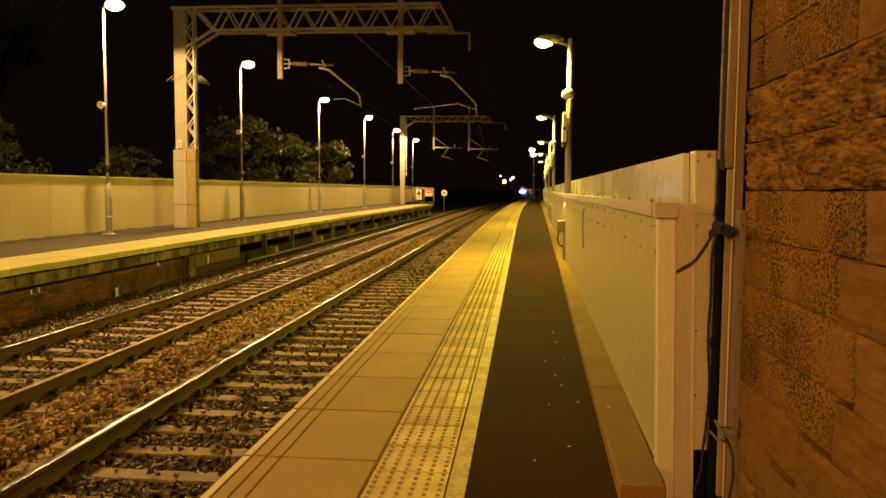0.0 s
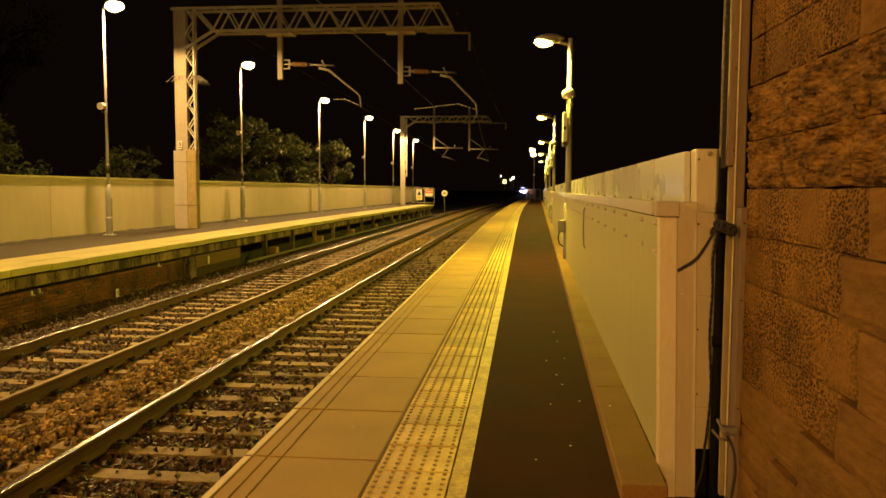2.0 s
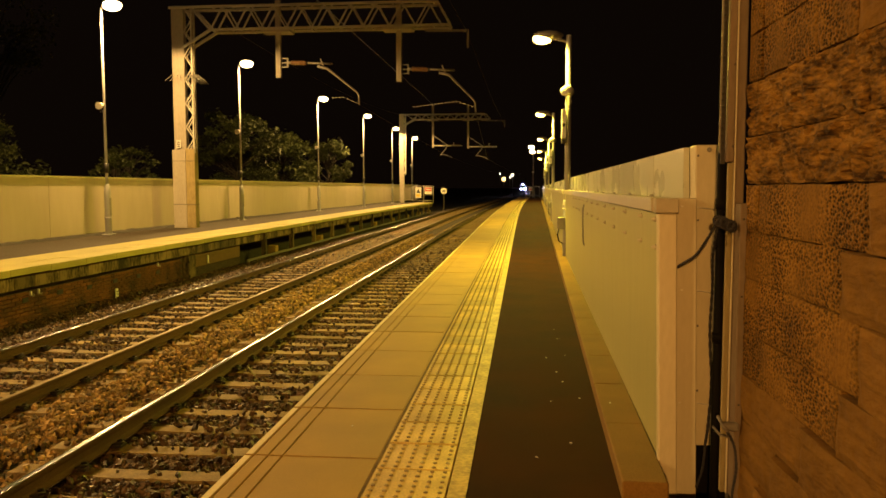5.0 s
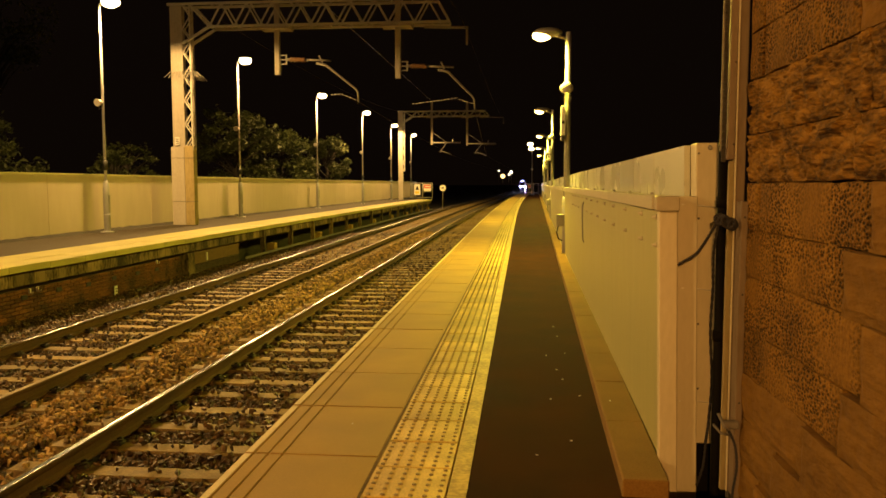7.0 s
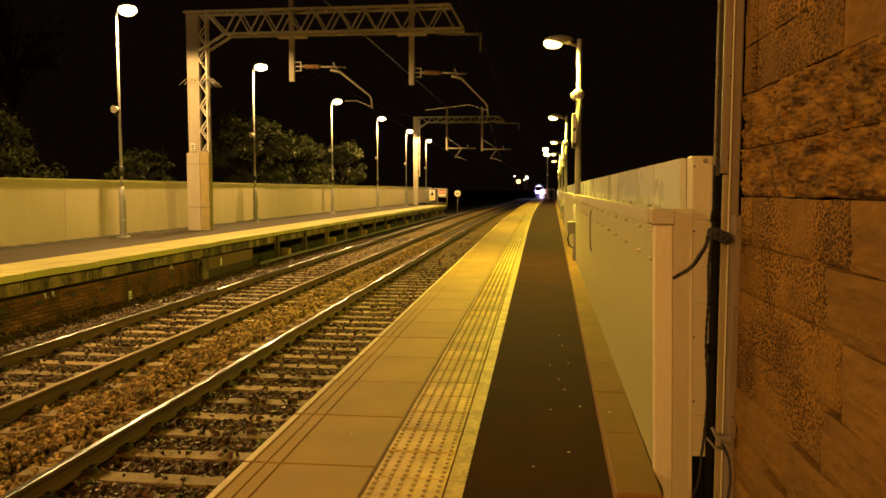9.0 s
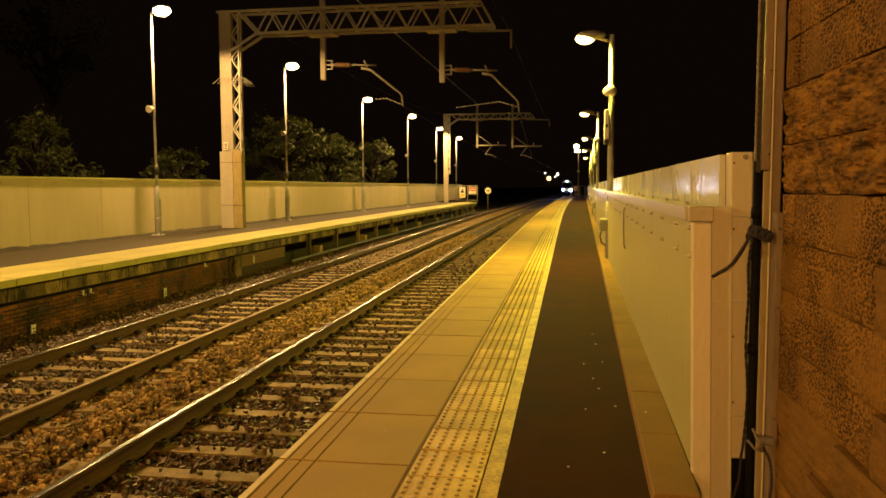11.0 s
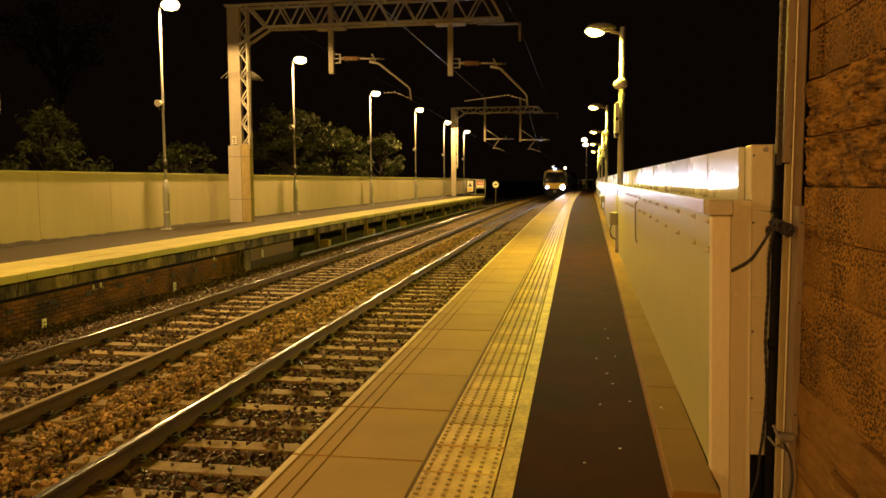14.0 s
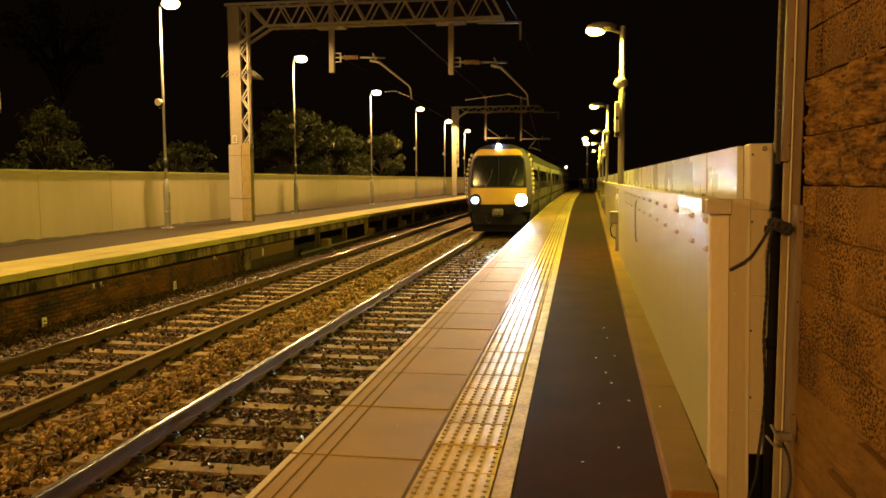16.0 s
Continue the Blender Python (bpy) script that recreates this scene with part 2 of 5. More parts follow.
BOOM = surface("boom_steel", (0.3411, 0.3305, 0.2985), (0.533, 0.5117, 0.469), 0.55, metal=0.1, scale=2, fine=40, bump=0.08)
POLEPAINT = surface("pole_paint", (0.34, 0.34, 0.37), (0.48, 0.48, 0.53), 0.5, metal=0.05, scale=2.5, fine=45, bump=0.06, stretch=(1, 1, 0.3))
DARKSTEEL = surface("weathered_steel", (0.10, 0.09, 0.08), (0.22, 0.20, 0.18), 0.6, metal=0.4, scale=2, fine=40, bump=0.1)
MASTGREY = surface("mast_paint", (0.2754, 0.2468, 0.2065), (0.4131, 0.3787, 0.3328), 0.65, scale=1.2, fine=30, bump=0.1, stretch=(1, 1, 0.3))
MASTWOOD = surface("mast_casing", (0.1721, 0.132, 0.05738), (0.3557, 0.2869, 0.1435), 0.8, scale=1.5, fine=25, bump=0.3, stretch=(1, 1, 0.25))
INFILL = surface("infill_board", (0.10, 0.055, 0.022), (0.21, 0.125, 0.05), 0.8, scale=2.5, fine=30, bump=0.3, stretch=(1, 0.3, 1))
RUST = surface("rusty_rail", (0.048, 0.023, 0.009), (0.145, 0.074, 0.030), 0.85, scale=1.5, fine=70, bump=0.4)
POLISHED = surface("polished_rail", (0.52, 0.53, 0.60), (0.70, 0.71, 0.80), 0.24, metal=1.0, scale=1.0, fine=25, bump=0.02, stretch=(6, 0.3, 1))
SLEEPER = surface("sleeper_concrete", (0.08415, 0.05148, 0.01386), (0.3168, 0.2178, 0.0693), 0.65, scale=6, fine=60, bump=0.5, spread=0.25)
DULL_RAIL = surface("dull_rail_top", (0.16, 0.11, 0.06), (0.30, 0.23, 0.15), 0.5, metal=0.5, scale=1.0, fine=25, bump=0.05, stretch=(6, 0.3, 1))
CLIP = surface("rail_clip", (0.012, 0.010, 0.008), (0.035, 0.028, 0.02), 0.7, scale=8, fine=60, bump=0.2)
BALLAST = surface("ballast_bed", (0.02, 0.014, 0.009), (0.09, 0.06, 0.035), 0.95, scale=6, fine=26, bump=1.0, dist=0.05)
DARK_STONES = surface("oily_ballast_stone", (0.014, 0.0075, 0.003), (0.135, 0.077, 0.029), 0.5, scale=5.0, fine=40, bump=0.3, spread=0.7, island=True, contrast=0.14)
STONES = surface("ballast_stone", (0.060, 0.036, 0.011), (0.46, 0.305, 0.11), 0.8, scale=5.0, fine=40, bump=0.3, spread=0.8, island=True, contrast=0.15)
EARTH = surface("earth", (0.012, 0.011, 0.008), (0.035, 0.030, 0.02), 0.95, scale=0.5, fine=8, bump=0.6, dist=0.05)
WIRE = surface("line_wire", (0.03, 0.026, 0.022), (0.06, 0.054, 0.046), 0.9, scale=4, fine=30, bump=0.0, spec=0.05)
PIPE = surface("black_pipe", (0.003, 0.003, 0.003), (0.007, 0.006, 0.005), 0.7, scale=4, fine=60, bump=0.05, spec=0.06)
ROPE = surface("blue_rope", (0.010, 0.010, 0.016), (0.038, 0.036, 0.05), 0.9, scale=20, fine=160, bump=0.6)
FRAMEPAINT = surface("frame_paint", (0.1162, 0.08026, 0.04981), (0.2048, 0.1494, 0.1024), 0.6, scale=4, fine=60, bump=0.2, stretch=(1, 1, 0.2))
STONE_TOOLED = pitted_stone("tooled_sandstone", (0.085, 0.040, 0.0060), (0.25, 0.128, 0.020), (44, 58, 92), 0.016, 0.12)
STONE_WORN = surface("weathered_sandstone", (0.042, 0.019, 0.0036), (0.29, 0.152, 0.028), 0.92, scale=9, fine=38, bump=0.9, dist=0.02, spread=0.10, stretch=(1, 0.55, 2.0), contrast=0.11, spec=0.2)
STONE_ROUGH = surface("rough_sandstone", (0.105, 0.051, 0.0088), (0.23, 0.122, 0.024), 0.92, scale=2.2, fine=14, bump=0.6, dist=0.03, spread=0.12, stretch=(1, 0.8, 2.2), spec=0.2)
JOINT = surface("stone_joint", (0.06, 0.034, 0.014), (0.20, 0.12, 0.05), 0.95, scale=6, fine=60, bump=0.6)
BARK = surface("bark", (0.010, 0.008, 0.006), (0.03, 0.025, 0.018), 0.95, scale=3, fine=30, bump=0.8, stretch=(1, 1, 0.2))
LEAF = surface("leaf", (0.01476, 0.02362, 0.005904), (0.05904, 0.0738, 0.01624), 0.6, scale=0.8, fine=6, bump=0.0, spread=0.4, island=True)
WHITE_SIGN = surface("white_sign", (0.66, 0.65, 0.62), (0.76, 0.75, 0.72), 0.5, scale=4, fine=30, bump=0.02)
RED_SIGN = surface("red_sign", (0.45, 0.03, 0.03), (0.55, 0.05, 0.04), 0.5, scale=4, fine=30, bump=0.02)
YELLOW_SIGN = surface("yellow_sign", (0.65, 0.45, 0.03), (0.75, 0.55, 0.06), 0.5, scale=4, fine=30, bump=0.02)
BLACK_SIGN = surface("black_sign", (0.012, 0.012, 0.012), (0.03, 0.03, 0.03), 0.5, scale=4, fine=30, bump=0.02)
CERAMIC = surface("insulator", (0.16, 0.09, 0.05), (0.26, 0.16, 0.09), 0.3, scale=6, fine=30, bump=0.02)
LITTER = surface("litter_chip", (0.5, 0.45, 0.38), (0.7, 0.66, 0.58), 0.8, scale=20, fine=80, bump=0.1)
LAMP_WARM = glow("lamp_lens_warm", (1.0, 0.58, 0.12), 22)
LAMP_PALE = glow("lamp_lens_pale", (1.0, 0.66, 0.26), 26)

# ---- ground, track bed ----
s = Shape()
s.add([(-2500, -600, -1.42), (2500, -600, -1.42), (2500, 3500, -1.42), (-2500, 3500, -1.42)], [(0, 1, 2, 3)])
structure("ground", s, EARTH, "dark earth in the night reaching to the horizon", "ground")

bed = Shape()
ys = span(-6, 420, 3.0)
bed.sweep([(-9.22, -1.41), (-1.6, -1.41), (-1.6, -1.06), (-2.3, -1.04), (-3.9, -1.035), (-4.7, -1.03), (-5.6, -1.035), (-7.3, -1.05), (-8.2, -1.07), (-8.75, -1.08), (-9.22, -1.10)], ys)
structure("track_bed", bed, BALLAST, "dark brown stone ballast under two tracks", "ballast")


def ballast_stones(seed):
    """Loose stones, thick near the camera and thinning with distance."""
    rng = np.random.default_rng(seed)
    base = np.array([(a, b, c) for a in (-1, 1) for b in (-1, 1) for c in (-1, 1)], float)
    tri = np.array([(0, 1, 3), (0, 3, 2), (4, 6, 7), (4, 7, 5), (0, 4, 5), (0, 5, 1), (2, 3, 7), (2, 7, 6), (0, 2, 6), (0, 6, 4), (1, 5, 7), (1, 7, 3)])
    verts, faces = [[], []], [[], []]
    for y0, y1, per in ((-4, 3, 60), (3, 9, 820), (9, 15, 600), (15, 24, 300), (24, 40, 100)):
        n = int((y1 - y0) * 7.5 * per)
        x = rng.uniform(-9.2, -1.62, n)
        y = rng.uniform(y0, y1, n)
        size = rng.uniform(0.013, 0.033, n) * (1 + 0.25 * (y > 15))
        for i in range(n):
            xx, yy = x[i], y[i]
            floor = -1.05 if xx > -7.8 else -1.05 - (-7.8 - xx) * 0.03
            top = -0.012
            if -5.0 < xx < -4.45:
                top = 0.05
            elif xx > -1.85:
                top = 0.03
            if any(abs(xx - r) < 0.085 for r in (*RAILS_NEAR, *RAILS_FAR)):
                continue
            on = False
            if -4.38 < xx < -1.72:
                ph = (yy - 3.77) % 0.613
                on = ph < 0.125 or ph > 0.613 - 0.125
            elif -7.70 < xx < -5.03:
                ph = (yy - 3.60) % 0.613
                on = ph < 0.125 or ph > 0.613 - 0.125
            if on and rng.random() > 0.09:
                continue
            z = floor + top + rng.uniform(-0.01, 0.055)
            if on:
                z = SLEEPER_TOP + 0.012
            k = base * (size[i] * rng.uniform(0.5, 0.95, 3)) + rng.uniform(-0.45, 0.45, (8, 3)) * size[i]
            a, b = rng.uniform(0, 6.28), rng.uniform(-0.8, 0.8)
            ca, sa, cb, sb = math.cos(a), math.sin(a), math.cos(b), math.sin(b)
            rot = np.array(((ca, -sa, 0), (sa, ca, 0), (0, 0, 1))) @ np.array(((1, 0, 0), (0, cb, -sb), (0, sb, cb)))
            dirty = int(xx > -3.85 or xx < -5.45)
            faces[dirty].append(tri + 8 * len(verts[dirty]))
            verts[dirty].append(k @ rot.T + (xx + bend(yy), yy, z))
    for dirty, m, label in ((0, STONES, "loose angular brown ballast stones between the tracks"), (1, DARK_STONES, "dark oily ballast stones between the rails")):
        me = bpy.data.meshes.new("ballast_stones")
        me.from_pydata(np.concatenate(verts[dirty]).tolist(), [], np.concatenate(faces[dirty]).tolist())
        me.materials.append(m)
        tagged(new("ballast_stones", me), label, "ballast", kind="stuff")


ballast_stones(4)


# ---- rails and sleepers ----
def rail(x):
    t = RAIL_TOP
    prof = [(-0.07, t - 0.159), (0.07, t - 0.159), (0.07, t - 0.146), (0.012, t - 0.128), (0.011, t - 0.05), (0.036, t - 0.036), (0.036, t - 0.008),
            (0.028, t - 0.001), (-0.028, t - 0.001), (-0.036, t - 0.008), (-0.036, t - 0.036), (-0.011, t - 0.05), (-0.012, t - 0.128), (-0.07, t - 0.146)]
    ys = span(-6, 30, 6) + span(33, 420, 3)
    s = Shape().sweep([(x + a, b) for a, b in prof], ys)
    ob = structure("rail", s, RUST, "rust-brown steel running rail with a polished top", "rail")
    head = Shape().sweep([(x - 0.031, t), (x - 0.031, t + 0.0015), (x - 0.018, t + 0.0045), (x + 0.018, t + 0.0045), (x + 0.031, t + 0.0015), (x + 0.031, t)], ys)
    part("running_surface", head, DULL_RAIL if x == RAILS_FAR[1] else POLISHED, ob, "bright polished steel rail top")


for x in (*RAILS_NEAR, *RAILS_FAR):
    rail(x)

sleeper_mesh = Shape()
L2, W2, H2 = 1.34, 0.13, 0.2
sleeper_mesh.add([(-L2, -W2, -H2), (L2, -W2, -H2), (L2, W2, -H2), (-L2, W2, -H2),
                  (-L2 + 0.02, -0.105, 0), (-0.35, -0.105, -0.02), (0.35, -0.105, -0.02), (L2 - 0.02, -0.105, 0),
                  (L2 - 0.02, 0.105, 0), (0.35, 0.105, -0.02), (-0.35, 0.105, -0.02), (-L2 + 0.02, 0.105, 0)],
                 [(0, 3, 2, 1), (4, 5, 10, 11), (5, 6, 9, 10), (6, 7, 8, 9), (0, 1, 7, 6, 5, 4), (2, 3, 11, 10, 9, 8), (1, 2, 8, 7), (3, 0, 4, 11)])
sleeper_data = sleeper_mesh.mesh("sleeper", SLEEPER)
clip = Shape()
for sx in (1,):
    clip.box(sx * 0.075, sx * 0.15, -0.06, 0.06, 0.0, 0.032, 0.008)
    clip.tube([(sx * 0.06, -0.05, 0.035), (sx * 0.12, -0.055, 0.05), (sx * 0.15, 0.0, 0.045), (sx * 0.10, 0.055, 0.05), (sx * 0.06, 0.05, 0.035)], 0.012, 6)
clip_data = clip.mesh("rail_clip", CLIP)
for rails, phase, label in ((RAILS_NEAR, 3.77, "stained concrete sleeper of the near track"), (RAILS_FAR, 3.60, "stained concrete sleeper of the far track")):
    mid = sum(rails) / 2
    for i in range(-19, 112):
        y = phase + 0.613 * i
        ob = new("sleeper", sleeper_data)
        ob.matrix_basis = pose(mid + bend(y), y, SLEEPER_TOP + random.uniform(-0.006, 0.006), 0, 0, bend_turn(y) + random.uniform(-0.5, 0.5))
        tagged(ob, label, "sleeper", "sleepers under the rails")
        if 0 <= i < 70:
            for r in rails:
                for turn in (0, 180):
                    part("rail_clip", clip_data, CLIP, ob, at=pose(r - mid, 0, 0, 0, 0, turn))
rest = Shape()
for rails in (RAILS_NEAR, RAILS_FAR):
    mid = sum(rails) / 2
    for i in range(112, 330):
        y = 3.7 + 0.613 * i
        rest.box(mid - 1.25 + bend(y), mid + 1.25 + bend(y), y - 0.12, y + 0.12, -1.18, SLEEPER_TOP)
structure("sleepers_beyond", rest, SLEEPER, "concrete sleepers running on into the dark", "sleepers", kind="stuff")

# ---- near platform ----
END = 122.0
ys = [-8, 0, 3.57, 3.59, 8, 16, 24] + span(26, END, 2)
body = Shape()
v, n = [], 5
for y in ys:
    e = EDGE + bend(y)
    k = kerb_x(y) + (1.9 if y < 3.58 else 0.21)
    v += [(e + 0.10, y, -1.41), (k, y, -1.41), (k, y, -0.085), (e + 0.10, y, -0.085), (e + 0.10, y, -0.3)]
body.add(v, [(i * n + k, i * n + (k + 1) % n, (i + 1) * n + (k + 1) % n, (i + 1) * n + k) for i in range(len(ys) - 1) for k in range(n)] + [tuple(range(n)), tuple((len(ys) - 1) * n + k for k in range(n))])
platform = structure("platform_near", body, EDGE_STONE, "platform of concrete and asphalt beside the track", "platform")


def strip(fa, fb, ys, z0, z1):
    """A slab between two lines of the plan."""
    s = Shape()
    v = []
    for y in ys:
        a, b = fa(y), fb(y)
        v += [(a, y, z0), (b, y, z0), (b, y, z1), (a, y, z1)]
    s.add(v, [(i * 4 + k, i * 4 + (k + 1) % 4, i * 4 + 4 + (k + 1) % 4, i * 4 + 4 + k) for i in range(len(ys) - 1) for k in range(4)] + [(0, 1, 2, 3), tuple((len(ys) - 1) * 4 + k for k in range(4))])
    return s


fine_ys = span(-8, END, 2)
part("asphalt_surface", strip(lambda y: tactile_x(y) + 0.498, lambda y: kerb_x(y) + (0.62 if y < 3.58 else 0.20), [-8, 0, 3.57, 3.59] + span(4, END, 2), -0.084, 0.0), ASPHALT, platform, "dark worn asphalt with pale specks")
part("bedding_strip", strip(lambda y: EDGE + bend(y) + 0.743, lambda y: tactile_x(y) + 0.02, fine_ys, -0.08, -0.001), COPING, platform)
part("joint_line", strip(lambda y: tactile_x(y) - 0.007, lambda y: tactile_x(y) + 0.007, fine_ys, -0.08, 0.0012), JOINT, platform, "dark joint along the blister tiles")
part("painted_line", strip(lambda y: tactile_x(y) + 0.408, lambda y: tactile_x(y) + 0.497, fine_ys, -0.08, 0.003), LINE, platform, "worn cream painted line")

# ---- far platform ----
FAR_END = 76.5
far_ys = span(-4, 24, 7) + span(26, FAR_END, 2.02)
s = Shape().sweep([(FAR_FENCE - 1.2, -0.30), (FAR_EDGE - 1.49, -0.30), (FAR_EDGE - 1.49, 0.0), (FAR_FENCE - 1.2, 0.0)], far_ys)
far_platform = structure("platform_far", s, FAR_ASPHALT, "grey-brown asphalt of the opposite platform", "platform")
s = Shape().sweep([(FAR_EDGE - 1.48, -0.13), (FAR_EDGE - 0.62, -0.13), (FAR_EDGE - 0.62, 0.004), (FAR_EDGE - 1.48, 0.004)], far_ys)
part("paving_strip", s, FAR_COPING, far_platform, "pale yellow-lit concrete paving strip")
s = Shape().sweep([(FAR_EDGE - 0.9, -0.42), (FAR_EDGE - 0.15, -0.40), (FAR_EDGE - 0.15, -0.165), (FAR_EDGE - 0.9, -0.15)], far_ys)
part("edge_beam", s, EDGE_STONE, far_platform, "stained concrete edge beam")
block = Shape().box(-0.03, 0.004, 0.006, 0.60, -0.40, -0.172, 0.008).mesh("beam_block", EDGE_STONE)
for k in range(60):
    y = 7.0 + 0.61 * k
    part("beam_block", block, EDGE_STONE, far_platform, at=pose(FAR_EDGE - 0.15 + bend(y) + random.uniform(-0.004, 0.006), y, 0, 0, 0, bend_turn(y)))
s = Shape().box(FAR_FENCE - 1.1, FAR_EDGE - 0.352, -4, 20.55, -1.41, -0.43)
wall = structure("platform_wall", s, MORTAR, "dark mortar core of the brick platform wall", "wall")
s = Shape().box(FAR_EDGE - 0.7, FAR_EDGE - 0.16, 20.6, 21.05, -1.41, -0.43, 0.02)
part("concrete_pier", s, EDGE_STONE, wall)
s = Shape().box(FAR_EDGE - 0.7, FAR_EDGE - 0.19, 21.1, 24.6, -0.80, -0.45, 0.01)
part("timber_infill", s, INFILL, wall, "brown boarded infill panel")
s = Shape().box(FAR_EDGE - 0.7, FAR_EDGE - 0.2, 21.1, 24.6, -1.41, -0.81, 0.01)
part("rubble_base", s, BALLAST, wall)
# posts, rails and footings that carry the timber end of the far platform
y = 26.9
k = 0
while y < FAR_END:
    o = bend(y)
    post = Shape().box(FAR_EDGE - 0.22 + o, FAR_EDGE - 0.06 + o, y - 0.08, y + 0.08, -0.98, -0.16, 0.01)
    t = tagged(new("platform_post", post.mesh("platform_post", EDGE_STONE)), "short grey concrete post carrying the platform edge", "post", "posts under the far platform")
    foot = Shape().box(FAR_EDGE - 0.46 + o, FAR_EDGE - 0.14 + o, y + 1.3, y + 1.65, -1.41, -0.72, 0.02)
    if k % 2 == 0:
        tagged(new("platform_footing", foot.mesh("platform_footing", COPING)), "pale concrete footing block under the platform", "footing", "footings under the far platform")
    y += 3.35
    k += 1
s = Shape().sweep([(FAR_EDGE - 0.05, -1.0), (FAR_EDGE - 0.01, -1.0), (FAR_EDGE - 0.01, -0.92), (FAR_EDGE - 0.05, -0.92)], span(24.8, FAR_END, 3))
structure("cable_trough", s, DARKSTEEL, "pale cable rail along the foot of the platform", "cable rail")
s = Shape().sweep([(FAR_EDGE - 1.3, -1.41), (FAR_EDGE - 1.25, -1.41), (FAR_EDGE - 1.25, -0.31), (FAR_EDGE - 1.3, -0.31)], span(24.6, FAR_END, 3))
structure("wall_under_platform", s, EARTH, "dark boarding far under the platform", "wall")
for y, zc in ((16.84, -0.96), (12.26, -1.01)):
    t = tagged(new("distance_marker", Shape().box(FAR_EDGE - 0.255, FAR_EDGE - 0.235, y - 0.06, y + 0.06, zc - 0.11, zc + 0.11, 0.004).mesh("distance_marker", WHITE_SIGN)), "small white marker plate on the brick platform wall", "marker plate")
    for dz in (0.04, -0.02):
        part("mark_bar", Shape().box(FAR_EDGE - 0.2345, FAR_EDGE - 0.231, y - 0.03, y + 0.03, zc + dz - 0.012, zc + dz + 0.012), BLACK_SIGN, t)
t = tagged(new("cable_bracket", Shape().box(FAR_EDGE - 0.19, FAR_EDGE - 0.16, 21.9, 21.98, -0.75, -0.52, 0.005).mesh("cable_bracket", WHITE_SIGN)), "small pale bracket on the boarded infill", "bracket")

for y, z in ((13.78, -0.54), (14.02, -0.53), (19.0, -0.50)):
    hook = Shape().box(FAR_EDGE - 0.31, FAR_EDGE - 0.27, y - 0.02, y + 0.02, z - 0.06, z + 0.04, 0.004).tube([(FAR_EDGE - 0.28, y, z - 0.04), (FAR_EDGE - 0.23, y, z - 0.06), (FAR_EDGE - 0.22, y, z - 0.02)], 0.008, 6)
    tagged(new("wall_hook", hook.mesh("wall_hook", WHITE_SIGN)), "small pale cable hook on the brick wall", "hook", "hooks on the brick wall")
# dark of the wall's holes, put in as black blocks
for y, z in ((11.51, -0.65), (12.57, -0.66), (13.63, -0.65), (14.74, -0.65), (15.82, -0.68), (16.89, -0.68), (18.0, -0.69), (19.0, -0.71)):
    hole = Shape().box(FAR_EDGE - 0.345, FAR_EDGE - 0.292, y - 0.10, y + 0.10, z - 0.05, z + 0.05, 0.015)
    tagged(new("sooty_socket", hole.mesh("sooty_socket", BLACK_SIGN)), "black block standing in for a dark hole in the brick wall", "socket", "sockets in the brick wall")

# ---- far fence ----
ys = span(-4, 94, 3.05)
fence = thing("boundary_fence", "long beige panelled boundary fence behind the platform", "fence")
panel_data = Shape().box(-0.03, 0.03, 0.0, 3.05, 0.03, 1.74, 0.0).mesh("panel", FARFENCE)
post_data = Shape().box(-0.05, 0.05, -0.03, 0.03, 0.0, 1.74, 0.005).mesh("fence_post", FARFENCE)
for i in range(len(ys) - 1):
    y = ys[i]
    m = pose(FAR_FENCE - 0.02 + bend(y) * 0.8, y, 0, 0, 0, bend_turn(y) * 0.8)
    part("panel", panel_data, FARFENCE, fence, at=m)
    if i % 2 == 0:
        part("fence_post", post_data, FARFENCE, fence, at=pose(FAR_FENCE - 0.06 + bend(y) * 0.8, y, 0))
s = Shape().sweep([(FAR_FENCE - 0.09, 1.742), (FAR_FENCE + 0.05, 1.742), (FAR_FENCE + 0.05, 1.79), (FAR_FENCE - 0.09, 1.79)], ys, lambda y: bend(y) * 0.8)
part("top_rail", s, FENCE, fence, "pale capping rail")


# dark soil and moss gathered along the foot of the fence
rng = random.Random(21)
v, f = [], []
soil_ys = span(-4, 76, 0.22)
for y in soil_ys:
    x = FAR_FENCE + bend(y) * 0.8 + 0.012
    w = 0.16 + 0.30 * abs(noise.noise((y * 0.6, 0, 4))) + 0.05 * rng.random()
    h = 0.05 + 0.07 * abs(noise.noise((y * 1.1, 5, 0))) + 0.02 * rng.random()
    v += [(x, y, 0.001), (x, y, h), (x + w * 0.5, y, h * 0.55), (x + w, y, 0.002)]
f = [(i * 4 + k, i * 4 + k + 1, i * 4 + k + 5, i * 4 + k + 4) for i in range(len(soil_ys) - 1) for k in range(3)]
structure("soil", Shape().add(v, f, True), EARTH, "dark soil and moss along the foot of the fence", "soil", kind="stuff")


# ---- lamps ----
def point_lamp(x, y, z, spec, radius=0.10, hooded=True):
    d = bpy.data.lights.new("lamp", "SPOT" if hooded else "POINT")
    if hooded:
        d.spot_size, d.spot_blend = radians(176), 0.12
    d.energy, d.color, d.shadow_soft_size = spec["power"], spec["color"], radius
    ob = new("lamp", d)
    ob.location = (x, y, z)
    return ob


